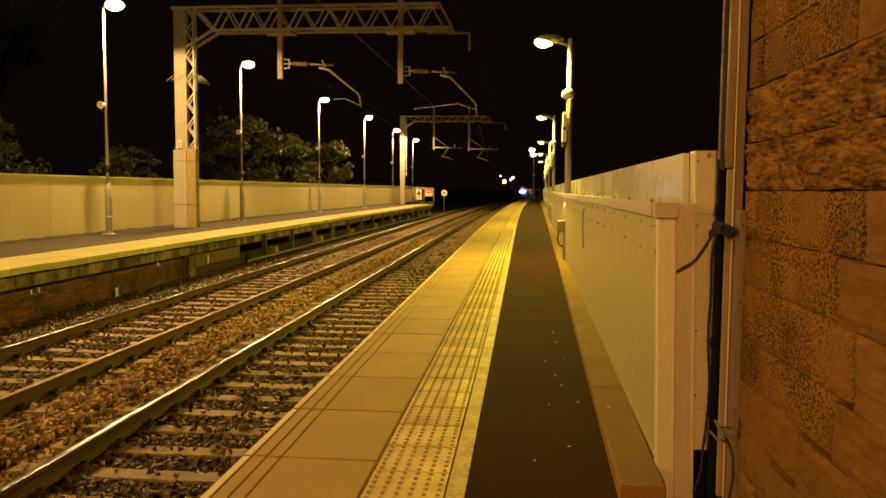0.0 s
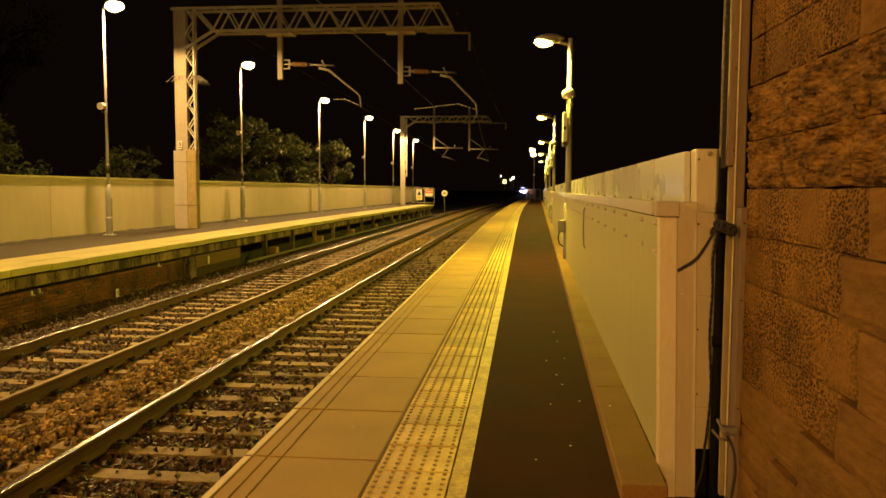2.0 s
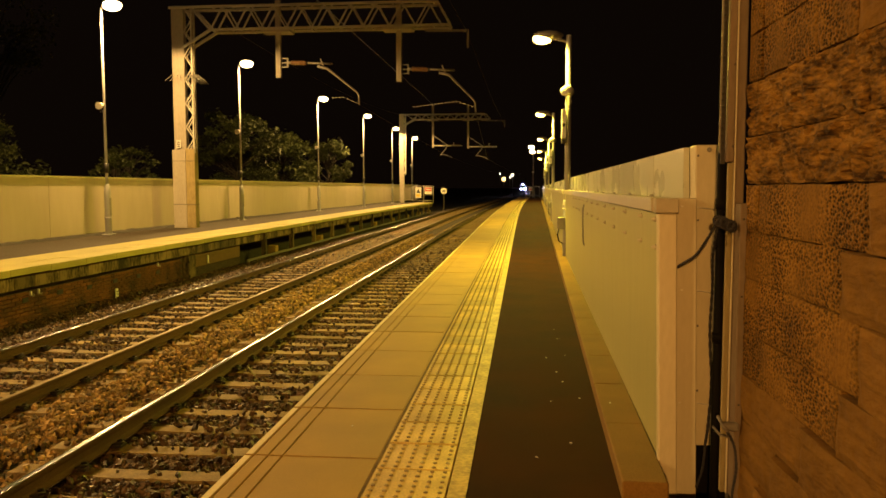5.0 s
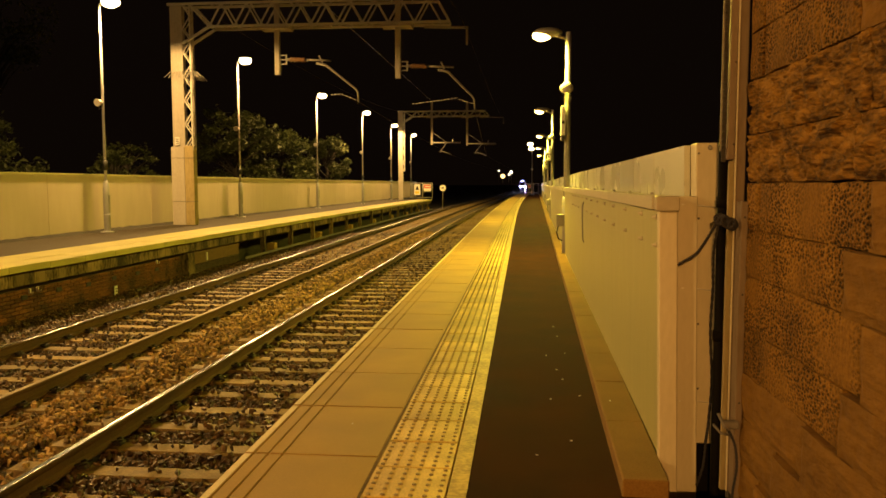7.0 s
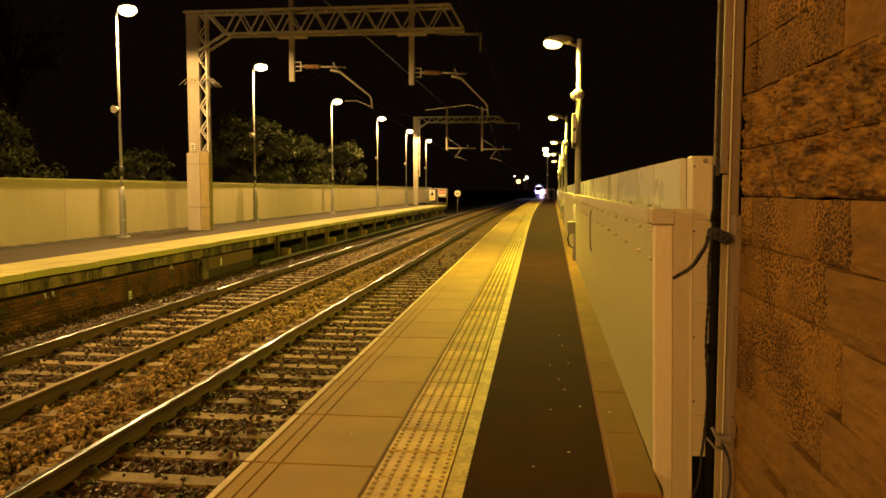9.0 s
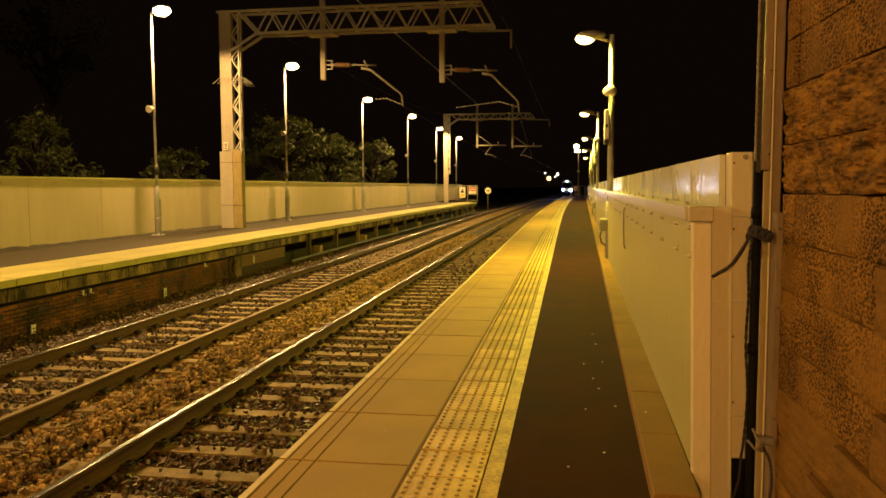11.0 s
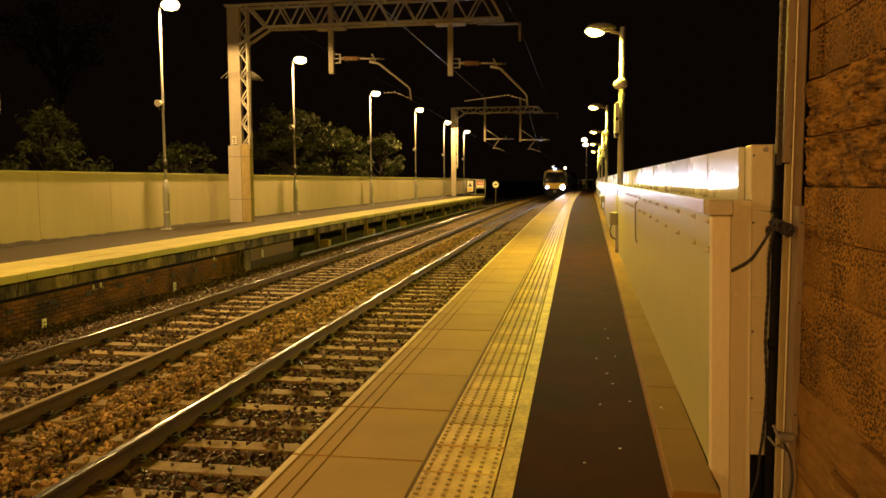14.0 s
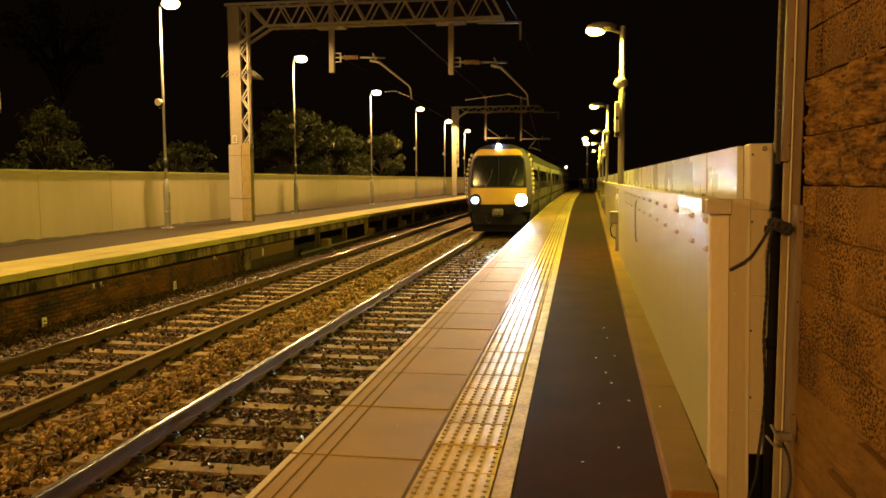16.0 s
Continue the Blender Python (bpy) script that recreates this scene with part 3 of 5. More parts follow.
def far_lamp(x, y, out):
    t = thing("street_lamp", "tall slim grey lamp column with a glowing lantern", "lamp post", (x, y, 0), group="lamps on the far platform")
    part("base", Shape().tube([(0, 0, 0), (0, 0, 1.35), (0, 0, 1.52), (0, 0, 1.58)], [0.098, 0.098, 0.075, 0.055], 14).box(-0.15, 0.15, -0.15, 0.15, 0, 0.04, 0.01).tube([(0, 0, 0.52), (0, 0, 0.56)], 0.112, 14), POLEPAINT, t, "wider ribbed column base")
    part("access_door", Shape().box(0.080, 0.105, -0.045, 0.045, 0.60, 1.15, 0.006), STEEL, t)
    part("pole", Shape().tube([(0, 0, 1.55), (0, 0, 4.0), (0, 0, 6.85)], [0.046, 0.038, 0.032], 12), POLEPAINT, t)
    part("arm", Shape().tube([(0, 0, 6.8), (0.06, 0, 6.9), (0.2, 0, 6.93)], 0.03, 8), STEEL, t)
    part("housing", Shape().ball((0.33, 0, 7.02), 0.2, 1.4, 0.75, 0.4), STEEL, t, "grey lantern housing")
    # bowl drawn larger than the lantern's own to take in its glare
    part("lens", Shape().ball((0.36, 0, 6.91), 0.23, 1.25, 0.9, 0.72), LAMP_PALE, t, "glowing lantern bowl")
    part("band", Shape().tube([(0, 0, 1.9), (0, 0, 2.2)], 0.075, 10), BLACK_SIGN, t)
    sp = part("loudspeaker", Shape().tube([(-0.05, -0.05, 3.95), (-0.06, -0.15, 3.93), (-0.07, -0.21, 3.92)], [0.07, 0.10, 0.115], 14), WHITE_SIGN, t, "round white loudspeaker")
    part("speaker_bracket", Shape().tube([(0, 0, 3.8), (-0.1, -0.05, 3.74), (-0.1, -0.1, 3.85)], 0.012, 6), DARKSTEEL, sp)
    if out:
        point_lamp(x + 0.36, y, 6.70, FAR_LAMP)
    return t


for x, y in ((-12.5, -2.5), (-12.44, 10.2), (-12.55, 22.7), (-12.38, 33.8), (-12.40, 47.4), (-11.89, 59.0), (-11.81, 72.0), (-11.88, 86.0)):
    far_lamp(x, y, True)


def right_lamp(x, y, board=True):
    t = thing("platform_lamp", "short grey platform lamp column with a glowing yellow lantern", "lamp post", (x, y, 0), group="lamps on the near platform")
    part("base", Shape().tube([(0, 0, 0), (0, 0, 1.15), (0, 0, 1.2)], [0.085, 0.085, 0.066], 14).box(-0.12, 0.12, -0.12, 0.12, 0, 0.03, 0.008), POLEPAINT, t)
    part("pole", Shape().tube([(0, 0, 1.18), (0, 0, 4.42)], [0.06, 0.055], 14), POLEPAINT, t)
    part("arm", Shape().tube([(0, 0, 4.28), (-0.12, 0, 4.32), (-0.26, 0, 4.36)], 0.03, 8), STEEL, t)
    part("housing", Shape().ball((-0.40, 0, 4.42), 0.22, 1.35, 0.75, 0.42), STEEL, t, "grey lantern housing")
    part("lens", Shape().ball((-0.52, 0, 4.36), 0.15, 1.25, 0.9, 0.72), LAMP_WARM, t, "glowing yellow lantern bowl")
    sp = part("loudspeaker", Shape().tube([(-0.03, -0.06, 3.42), (-0.03, -0.10, 3.36), (-0.03, -0.10, 3.29), (-0.03, -0.10, 3.24)], [0.06, 0.13, 0.13, 0.09], 16), WHITE_SIGN, t, "round white loudspeaker")
    part("speaker_cable", Shape().tube([(0.03, -0.06, 3.22), (0.06, -0.09, 3.12), (0.02, -0.07, 3.0)], 0.01, 6), DARKSTEEL, sp)
    if board:
        b = part("sign_board", Shape().box(-0.135, -0.06, -0.32, 0.02, 2.40, 2.96, 0.006), WHITE_SIGN, t, "cream sign board on the column")
        part("board_bar", Shape().box(-0.125, -0.075, -0.326, -0.3205, 2.62, 2.68), BLACK_SIGN, b)
        part("board_foot", Shape().box(-0.135, -0.06, -0.32, 0.02, 2.31, 2.385, 0.004), BLACK_SIGN, b)
    part("junction_box", Shape().box(-0.20, -0.05, -0.17, -0.02, 0.62, 0.86, 0.01), STEEL, t, "small grey junction box")
    part("cable_loop", Shape().tube([(-0.16, -0.09, 0.64), (-0.19, -0.09, 0.5), (-0.16, -0.09, 0.38), (-0.08, -0.08, 0.33)], 0.012, 6), PIPE, t)
    part("strap", Shape().tube([(0, 0, 1.0), (0, 0, 1.03)], 0.092, 14).tube([(0, 0, 1.09), (0, 0, 1.11)], 0.092, 14), CAP, t)
    point_lamp(x - 0.54, y, 4.19, RIGHT_LAMP)
    return t


for y, x in ((15.65, 0.955), (31.6, 1.355), (47.8, 1.79), (63.8, 2.15), (80.0, 2.62)):
    right_lamp(x, y)
t = thing("wall_lantern", "lantern on the stone station building behind", "lamp", (-0.4, -5.5, 0))
part("bracket", Shape().tube([(1.5, 0, 2.9), (0.6, 0, 3.0), (-0.4, 0, 2.95)], 0.03, 8), STEEL, t)
part("lens", Shape().ball((-0.5, 0, 2.86), 0.14, 1.3, 0.85, 0.7), LAMP_WARM, t)
point_lamp(-0.9, -5.5, 2.70, dict(power=1900.0, color=(1.0, 0.45, 0.095)), hooded=False)

# ---- near fence: low casing, tall sheets behind ----
casing_ends = [(3.95, 15.35), (15.95, 31.3), (31.95, 47.5), (48.15, 63.5), (64.15, 79.7), (80.3, 98.0)]
for a, b in casing_ends:
    t = thing("parapet_casing", "low beige sheet-metal casing along the platform", "fence casing", group="casings along the near fence")
    n = max(1, round((b - a) / 2.5))
    for i in range(n):
        y0, y1 = a + (b - a) * i / n, a + (b - a) * (i + 1) / n - 0.004
        part("front_panel", strip(fence_x, lambda y: fence_x(y) + 0.075, [y0, y1], 0.085, 1.315).lean(0.02), FENCE, t)
        part("cap", strip(lambda y: fence_x(y) - 0.032, lambda y: fence_x(y) + 0.085, [y0 - 0.01, y1 - 0.006], 1.325, 1.392).lean(0.02), CAP, t, "folded metal capping")
bolt_data = Shape().tube([(0, 0, 0), (-0.010, 0, 0), (-0.011, 0, 0), (-0.024, 0, 0)], [0.013, 0.013, 0.008, 0.007], 8).mesh("bolt", CAP)
casing = bpy.data.objects["parapet_casing"]
for k, y in enumerate((3.985, 4.50, 5.26, 6.02, 6.76, 7.50, 8.25, 9.0, 9.75, 10.5, 11.25, 12.0)):
    for z in (1.285, 1.145):
        part("bolt", bolt_data, STEEL, casing, at=pose(fence_x(y) - 0.02 * z, y, z))
for k in range(11):
    y = 4.4 + 1.0 * k
    part("cap_bolt", Shape().tube([(0, 0, 0), (0, 0, 0.008), (0, 0, 0.016)], [0.012, 0.012, 0.006], 8), STEEL, casing, at=pose(fence_x(y) + 0.01, y, 1.391))
part("handle", Shape().tube([(fence_x(9.55) - 0.015, 9.55, 0.74), (fence_x(9.55) - 0.034, 9.55, 0.78), (fence_x(9.55) - 0.042, 9.55, 1.0), (fence_x(9.55) - 0.042, 9.55, 1.20), (fence_x(9.55) - 0.024, 9.55, 1.24)], 0.009, 8), STEEL, casing, "long curved pull handle")
part("end_post", Shape().box(fence_x(3.95) - 0.006, fence_x(3.95) + 0.085, 3.885, 3.945, -0.35, 1.316, 0.006).lean(0.02), POSTWHITE, casing, "pinkish white end post")
part("end_cap", Shape().box(fence_x(3.95) - 0.022, fence_x(3.95) + 0.09, 3.865, 3.936, 1.319, 1.392, 0.004).lean(0.02), CAP, casing)
part("end_return", Shape().box(fence_x(3.95) + 0.088, fence_x(3.95) + 0.188, 3.93, 3.99, -0.35, 1.39, 0.004).lean(0.02), POSTWHITE, casing, "pinkish white return panel")

tall = thing("sheet_fence", "tall satin beige sheet-metal fence behind the casing", "fence")
seam = Shape().box(0.1525, 0.162, -0.006, 0.006, 0.05, 1.64).lean(0.02).mesh("seam", TALL)
y = 4.105
while y < 118:
    y1 = y + 0.992
    part("sheet", strip(lambda q: fence_x(q) + 0.155 + random.uniform(-0.0018, 0.0018), lambda q: fence_x(q) + 0.185, [y, y1], 0.05, 1.645).lean(0.02), TALL, tall)
    y += 1.0
    if y < 40:
        part("seam", seam, TALL, tall, at=pose(fence_x(y), y - 0.004, 0))
fence_post = Shape().box(0.19, 0.25, -0.03, 0.03, -1.42, 1.6, 0.004).lean(0.02).mesh("rear_post", DARKSTEEL)
for k in range(22):
    part("rear_post", fence_post, DARKSTEEL, tall, at=pose(fence_x(8 + 5 * k), 8 + 5 * k, 0))
# added black sheet: stands in for the deep shade under the end post
part("kick_board", Shape().box(0.85, 1.024, 4.0, 4.03, -1.4, 0.132, 0.003), PIPE, tall, "black sheet added to keep the gap below dark")
part("end_post", Shape().box(0.897, 1.024, 3.97, 4.10, 0.135, 1.652, 0.006).lean(0.02), POSTWHITE, tall, "white boxed end post")
rivet_data = Shape().ball((0, 0, 0), 0.006, 1, 1, 1, 8, 5).mesh("rivet", DARKSTEEL)
for z in (1.60, 1.28, 0.75, 0.42):
    part("rivet", rivet_data, DARKSTEEL, tall, at=pose(0.910 - 0.02 * z, 3.968, z))
part("post_bolt", Shape().tube([(0, 0.004, 0), (0, -0.006, 0), (0, -0.014, 0)], [0.012, 0.012, 0.007], 8), STEEL, tall, at=pose(0.93, 3.966, 1.628))
for z, x0 in ((1.345, 0.82), (0.93, 0.83), (0.36, 0.83)):
    part("cable_tie", Shape().tube([(x0 - 0.03, 3.926, z + 0.006), (0.88, 3.964, z), (0.975, 3.963, z - 0.012)], 0.003, 5), WHITE_SIGN, tall)

# ---- gap at the corner of the building: pipe, frame, rope ----
pipe = thing("drain_pipe", "black plastic drain pipe in the corner gap", "pipe", (0.955, 3.80, 0))
part("pipe_run", Shape().tube([(0, 0, -1.4), (0, 0, 1.66)], 0.024, 12), PIPE, pipe)
for z in (0.7, 1.34):
    part("collar", Shape().tube([(0, 0, z), (0, 0, z + 0.05)], 0.029, 12), PIPE, pipe)
strap = thing("notched_strap", "dark rusty notched steel strap up the building corner", "strap", (0.930, 3.72, 0))
part("strip", Shape().box(-0.008, 0.012, -0.004, 0.004, 1.55, 4.9), CLIP, strap)
part("bright_edge", Shape().box(-0.016, -0.0085, -0.003, 0.003, 1.60, 4.9), DARKSTEEL, strap, "dull steel edge strip")
notch = Shape().ball((0, 0, 0), 0.010, 0.7, 0.8, 1.0, 6, 4).mesh("notch", CLIP)
for k in range(46):
    part("notch", notch, CLIP, strap, at=pose(-0.003, -0.006, 1.62 + 0.032 * k))
# no board here: black sheet added so the open gap reads as night-dark
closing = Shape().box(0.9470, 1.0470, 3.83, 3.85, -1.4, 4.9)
structure("trim", closing, PIPE, "black sheet standing in for the dark of the corner gap", "board")
frame_thing = thing("corner_frame", "worn painted timber frame at the corner of the stone wall", "frame")
part("upper_board", Shape().box(0.9450, 0.9790, 3.70, 3.74, 1.56, 4.9, 0.004), FRAMEPAINT, frame_thing, "pinkish pale painted board")
part("flange", Shape().box(0.9580, 0.9785, 3.705, 3.74, 0.0, 1.555, 0.003), MASTWOOD, frame_thing, "brown weathered flange")
part("bead", Shape().box(0.9795, 0.9850, 3.694, 3.74, 0.0, 4.9, 0.002), POSTWHITE, frame_thing)
part("side_board", Shape().box(0.9855, 1.0270, 3.70, 3.74, 0.0, 4.9, 0.004), FRAMEPAINT, frame_thing, "pinkish pale painted board")
part("lower_batten", Shape().box(0.9890, 1.0210, 3.61, 3.695, 0.0, 1.372, 0.004), FRAMEPAINT, frame_thing, "rough timber batten")
part("back_web", Shape().box(1.0020, 1.0290, 3.742, 3.785, -1.4, 4.9, 0.003), DARKSTEEL, frame_thing)
part("latch", Shape().box(0.9320, 1.0020, 3.575, 3.61, 0.335, 0.372, 0.006).tube([(0.917, 3.62, 0.395), (0.93, 3.58, 0.36), (0.955, 3.57, 0.335)], 0.008, 6).tube([(0.895, 3.62, 0.345), (0.92, 3.58, 0.315), (0.955, 3.575, 0.31)], 0.006, 6), DARKSTEEL, frame_thing, "small dark steel latch")
nail = Shape().ball((0, 0, 0), 0.005, 1, 0.6, 1, 8, 5).mesh("nail", CLIP)
for z in (0.45, 0.95, 1.30, 1.63, 2.0, 2.4):
    part("nail", nail, CLIP, frame_thing, at=pose(0.972 if z > 1.5 else 1.005, 3.698 if z > 1.5 else 3.608, z))


def rope_strand(pts, r, name, parent):
    """Two strands laid round each other along pts."""
    pts = [Vector(p) for p in pts]
    path = []
    for i in range(len(pts) - 1):
        p0, p1, p2, p3 = pts[max(i - 1, 0)], pts[i], pts[i + 1], pts[min(i + 2, len(pts) - 1)]
        for k in range(24):
            t = k / 24
            path.append(0.5 * ((2 * p1) + (p2 - p0) * t + (2 * p0 - 5 * p1 + 4 * p2 - p3) * t * t + (3 * p1 - p0 - 3 * p2 + p3) * t ** 3))
    path.append(pts[-1])
    s = Shape()
    for ph in (0, math.pi):
        line = []
        for i, p in enumerate(path):
            d = (path[min(i + 1, len(path) - 1)] - path[max(i - 1, 0)]).normalized()
            u = d.orthogonal().normalized()
            w = d.cross(u)
            a = i * 0.7 + ph
            line.append(p + (u * math.cos(a) + w * math.sin(a)) * r * 0.42)
        s.tube(line, r * 0.58, 6)
    return part(name, s, ROPE, parent)


rope = thing("rope", "dark blue twisted rope knotted round the frame", "rope")
knot = []
for i in range(34):
    a = i * 1.25
    knot.append((0.898 + 0.022 * math.cos(a) + 0.0020 * i, 3.62 + 0.020 * math.sin(a * 0.7), 1.292 + 0.021 * math.sin(a) - 0.0009 * i))
rope_strand(knot, 0.008, "knot", rope)
rope_strand([(0.882, 3.62, 1.27), (0.86, 3.68, 1.20), (0.829, 3.74, 1.129), (0.795, 3.82, 1.085), (0.771, 3.86, 1.06)], 0.0075, "short_tail", rope)
rope_strand([(0.898, 3.64, 1.27), (0.930, 3.84, 1.12), (0.953, 3.93, 0.949), (0.947, 3.93, 0.723), (0.960, 3.93, 0.468), (0.948, 3.93, 0.238), (0.938, 3.93, 0.151), (0.928, 3.93, 0.034), (0.898, 3.93, -0.07)], 0.0075, "long_tail", rope)
rope_strand([(0.950, 3.58, 0.335), (0.985, 3.585, 0.26), (0.992, 3.57, 0.16), (0.975, 3.56, 0.06), (0.972, 3.56, 0.0)], 0.007, "loose_end", rope)

# ---- stone building at the platform ----
s = Shape().box(1.065, 1.9, -9, 3.65, -0.02, 5.2)
building = structure("wall_stone", s, JOINT, "reddish sandstone wall of the station building", "wall")


def gantry(y, mast_x, top, boom_x, boom_lo, drops, casing=True, tip=None, arm_style=0):
    t = thing("overhead_gantry", "grey steel gantry mast and lattice boom over the tracks" if casing else "distant grey lattice gantry over the tracks", "gantry", (0, y, 0), group="gantries over the line")
    x0, x1 = mast_x
    part("mast", Shape().box(x0, x0 + 0.45, -0.12, 0.12, 0, top, 0.012), MASTGREY, t, "grey painted mast column")
    lat = Shape()
    for yy in (-0.11, 0.11):
        lat.bar((x1, yy, 2.7), (x1, yy, top), 0.06)
        n = int((top - 2.8) / 0.42)
        for i in range(n):
            za, zb = 2.8 + i * 0.42, 2.8 + (i + 1) * 0.42
            pa, pb = (x0 + 0.46, x1) if i % 2 == 0 else (x1, x0 + 0.46)
            lat.bar((pa, yy, za), (pb, yy, zb), 0.035)
    part("mast_lattice", lat, BOOM, t)
    if casing:
        part("casing", Shape().box(x0 - 0.07, x0 + 0.42, -0.17, 0.17, 0, 2.82, 0.01), MASTGREY, t)
        part("timber_casing", Shape().box(x0 + 0.425, x1 + 0.02, -0.16, 0.16, 0, 2.86, 0.01), MASTWOOD, t, "stained timber casing")
        for z in (0.84, 2.41):
            part("band", Shape().box(x0 - 0.076, x1 + 0.026, -0.176, 0.176, z, z + 0.02), DARKSTEEL, t)
        plate = part("number_plate", Shape().box(x0 + 0.10, x0 + 0.27, -0.186, -0.172, 2.88, 3.16, 0.003), WHITE_SIGN, t, "white plate with dark marks")
        for z in (3.09, 3.02, 2.94):
            part("plate_bar", Shape().box(x0 + 0.13, x0 + 0.24, -0.190, -0.1865, z - 0.02, z + 0.02), BLACK_SIGN, plate)
        spikes = Shape()
        for i in range(9):
            a = -0.25 + i * 0.125
            spikes.tube([(x0 + 0.2 + a * 0.8, -0.13, 5.5), (x0 + 0.2 + a * 1.5, -0.36, 5.25)], 0.012, 5)
            spikes.tube([(x1 - 0.12 + abs(a) * 0.4, -0.13 + a * 0.1, 5.5), (x1 + 0.10 + abs(a) * 0.5, -0.2 + a * 0.5, 5.18)], 0.012, 5)
        part("spikes", spikes, STEEL, t, "ring of anti-climb spikes")
    boom = Shape()
    hi = top - 0.05
    for yy in (-0.28, 0.28):
        boom.bar((x0, yy, hi), (boom_x - 0.45, yy, hi), 0.085)
        boom.bar((x1 + 0.75, yy, boom_lo), (boom_x, yy, boom_lo), 0.085)
        boom.bar((boom_x - 0.45, yy, hi), (boom_x, yy, boom_lo), 0.07)
        boom.bar((x1 - 0.2, yy, hi - 0.65 - (hi - boom_lo) * 0.9), (x1 + 0.78, yy, boom_lo), 0.085)
        boom.bar((x1 + 0.05, yy, hi), (x1 + 0.78, yy, boom_lo), 0.07)
        n = 18
        xa, xb = x1 + 0.78, boom_x - 0.3
        for i in range(n):
            pa = xa + (xb - xa) * i / n
            pb = xa + (xb - xa) * (i + 1) / n
            za, zb = (boom_lo, hi) if i % 2 == 0 else (hi, boom_lo)
            boom.bar((pa, yy, za), (pb, yy, zb), 0.05)
    for i in range(12):
        xx = x1 + 0.8 + (boom_x - x1 - 1.4) * i / 11
        boom.bar((xx, -0.28, boom_lo), (xx, 0.28, boom_lo), 0.04)
        boom.bar((xx, -0.28, hi), (xx, 0.28, hi), 0.04)
    part("boom", boom, BOOM, t, "grey lattice boom")
    if tip:
        part("boom_outrigger", Shape().bar((boom_x - 0.9, 0, boom_lo - 0.12), (tip, 0, boom_lo - 0.16), 0.07).bar((tip, 0, boom_lo - 0.12), (tip, 0, boom_lo - 0.75), 0.07), STEEL, t)
    for xd, ztop, zlow, arm, reg in drops:
        d = part("drop_post", Shape().box(xd - 0.09, xd + 0.09, -0.07, 0.07, zlow, ztop, 0.01).box(xd - 0.55, xd + 0.5, -0.32, 0.32, boom_lo - 0.12, boom_lo - 0.045, 0.008), MASTGREY, t, "grey drop post")
        if arm_style == 0:
            part("insulator", Shape().tube([(xd + 0.45 + k * 0.05, 0, arm - 0.002 * k) for k in range(12)], [0.09 if k % 2 else 0.055 for k in range(12)], 12), CERAMIC, d, "brown ribbed insulator")
            ring = Shape()
            for k in (-0.16, 0.0, 0.16):
                ring.bar((xd + 0.09, 0, arm + k), (xd + 0.34, 0, arm + k * 0.9), 0.035)
            ring.bar((xd + 0.32, 0, arm - 0.17), (xd + 0.32, 0, arm + 0.17), 0.05)
            ring.tube([(xd + 0.32, 0, arm), (xd + 0.46, 0, arm)], 0.05, 8)
            part("bracket", ring, STEEL, d)
            part("support_arm", Shape().tube([(xd + 1.0, 0, arm - 0.02), (xd + 1.95, 0, arm - 0.06)], 0.035, 8).bar((xd + 1.5, 0, arm + 0.12), (xd + 1.62, 0, arm - 0.12), 0.05), STEEL, d)
            part("registration_arm", Shape().tube([(xd + 1.4, 0, arm - 0.14), (xd + 1.75, 0, arm - 0.22), (reg[0] - 0.06, 0, reg[1] + 0.06), (reg[0], 0, reg[1] - 0.04), (reg[0] + 0.03, 0, reg[1] - 0.40)], [0.05, 0.045, 0.03, 0.03, 0.03], 8), STEEL, d)
        else:
            part("support_arm", Shape().tube([(xd, 0, arm), (xd + 2.75, 0, arm - 0.02)], 0.06, 8).tube([(xd, 0, arm + 1.0), (xd + 1.45, 0, arm)], 0.035, 6).tube([(xd + 2.0, 0, arm), (xd + 2.0, 0, arm + 0.3)], 0.035, 6), STEEL, d)
            part("registration_arm", Shape().tube([(xd + 1.45, 0, arm), (xd + 0.75, 0, arm - 0.9), (xd + 1.0, 0, arm - 0.85), (xd + 1.4, 0, arm - 0.95), (xd + 1.85, 0, arm - 1.15)], 0.04, 6), STEEL, d)
    return t


near_gantry = gantry(27.3, (-12.42, -11.68), 7.87, -2.38, 7.02, [(-8.53, 8.6, 5.34, 5.87, (-5.66, 4.75)), (-4.21, 8.5, 5.15, 5.58, (-1.55, 4.44))], tip=-1.80)
gantry(74.2, (-11.45, -10.85), 8.45, -2.75, 7.92, [(-8.22, 9.3, 5.22, 5.45, None), (-4.86, 9.3, 5.15, 5.33, None)], casing=False, tip=-1.40, arm_style=1)

# overhead wires, each sagging a little between its supports
WIRES = [((-4.2, 0.0, 5.2), (-8.12, 74.2, 9.27), 0.0), ((-1.87, 2.0, 5.0), (-1.82, 27.3, 6.80), 0.0), ((-1.82, 27.3, 6.80), (-1.66, 74.2, 7.92), 0.25), ((-10.5, 27.3, 7.24), (-11.1, 74.2, 8.37), 0.5),
         ((-5.63, 27.3, 4.36), (-6.4, 74.2, 4.3), 0.05), ((-1.52, 27.3, 4.05), (-3.0, 74.2, 4.2), 0.05), ((-6.4, 74.2, 4.3), (-2.9, 170.0, 4.4), 0.3), ((-3.0, 74.2, 4.2), (0.3, 170.0, 4.4), 0.3)]
for a, b, sag in WIRES:
    pts = []
    for i in range(17):
        u = i / 16
        p = Vector(a).lerp(Vector(b), u)
        p.z -= sag * 4 * u * (1 - u)
        pts.append(p)
    tagged(new("overhead_wire", Shape().tube(pts, 0.011, 5).mesh("overhead_wire", STEEL if b[1] == 74.2 and sag == 0.0 else WIRE)), "thin dark overhead line wire", "wire", "overhead wires")

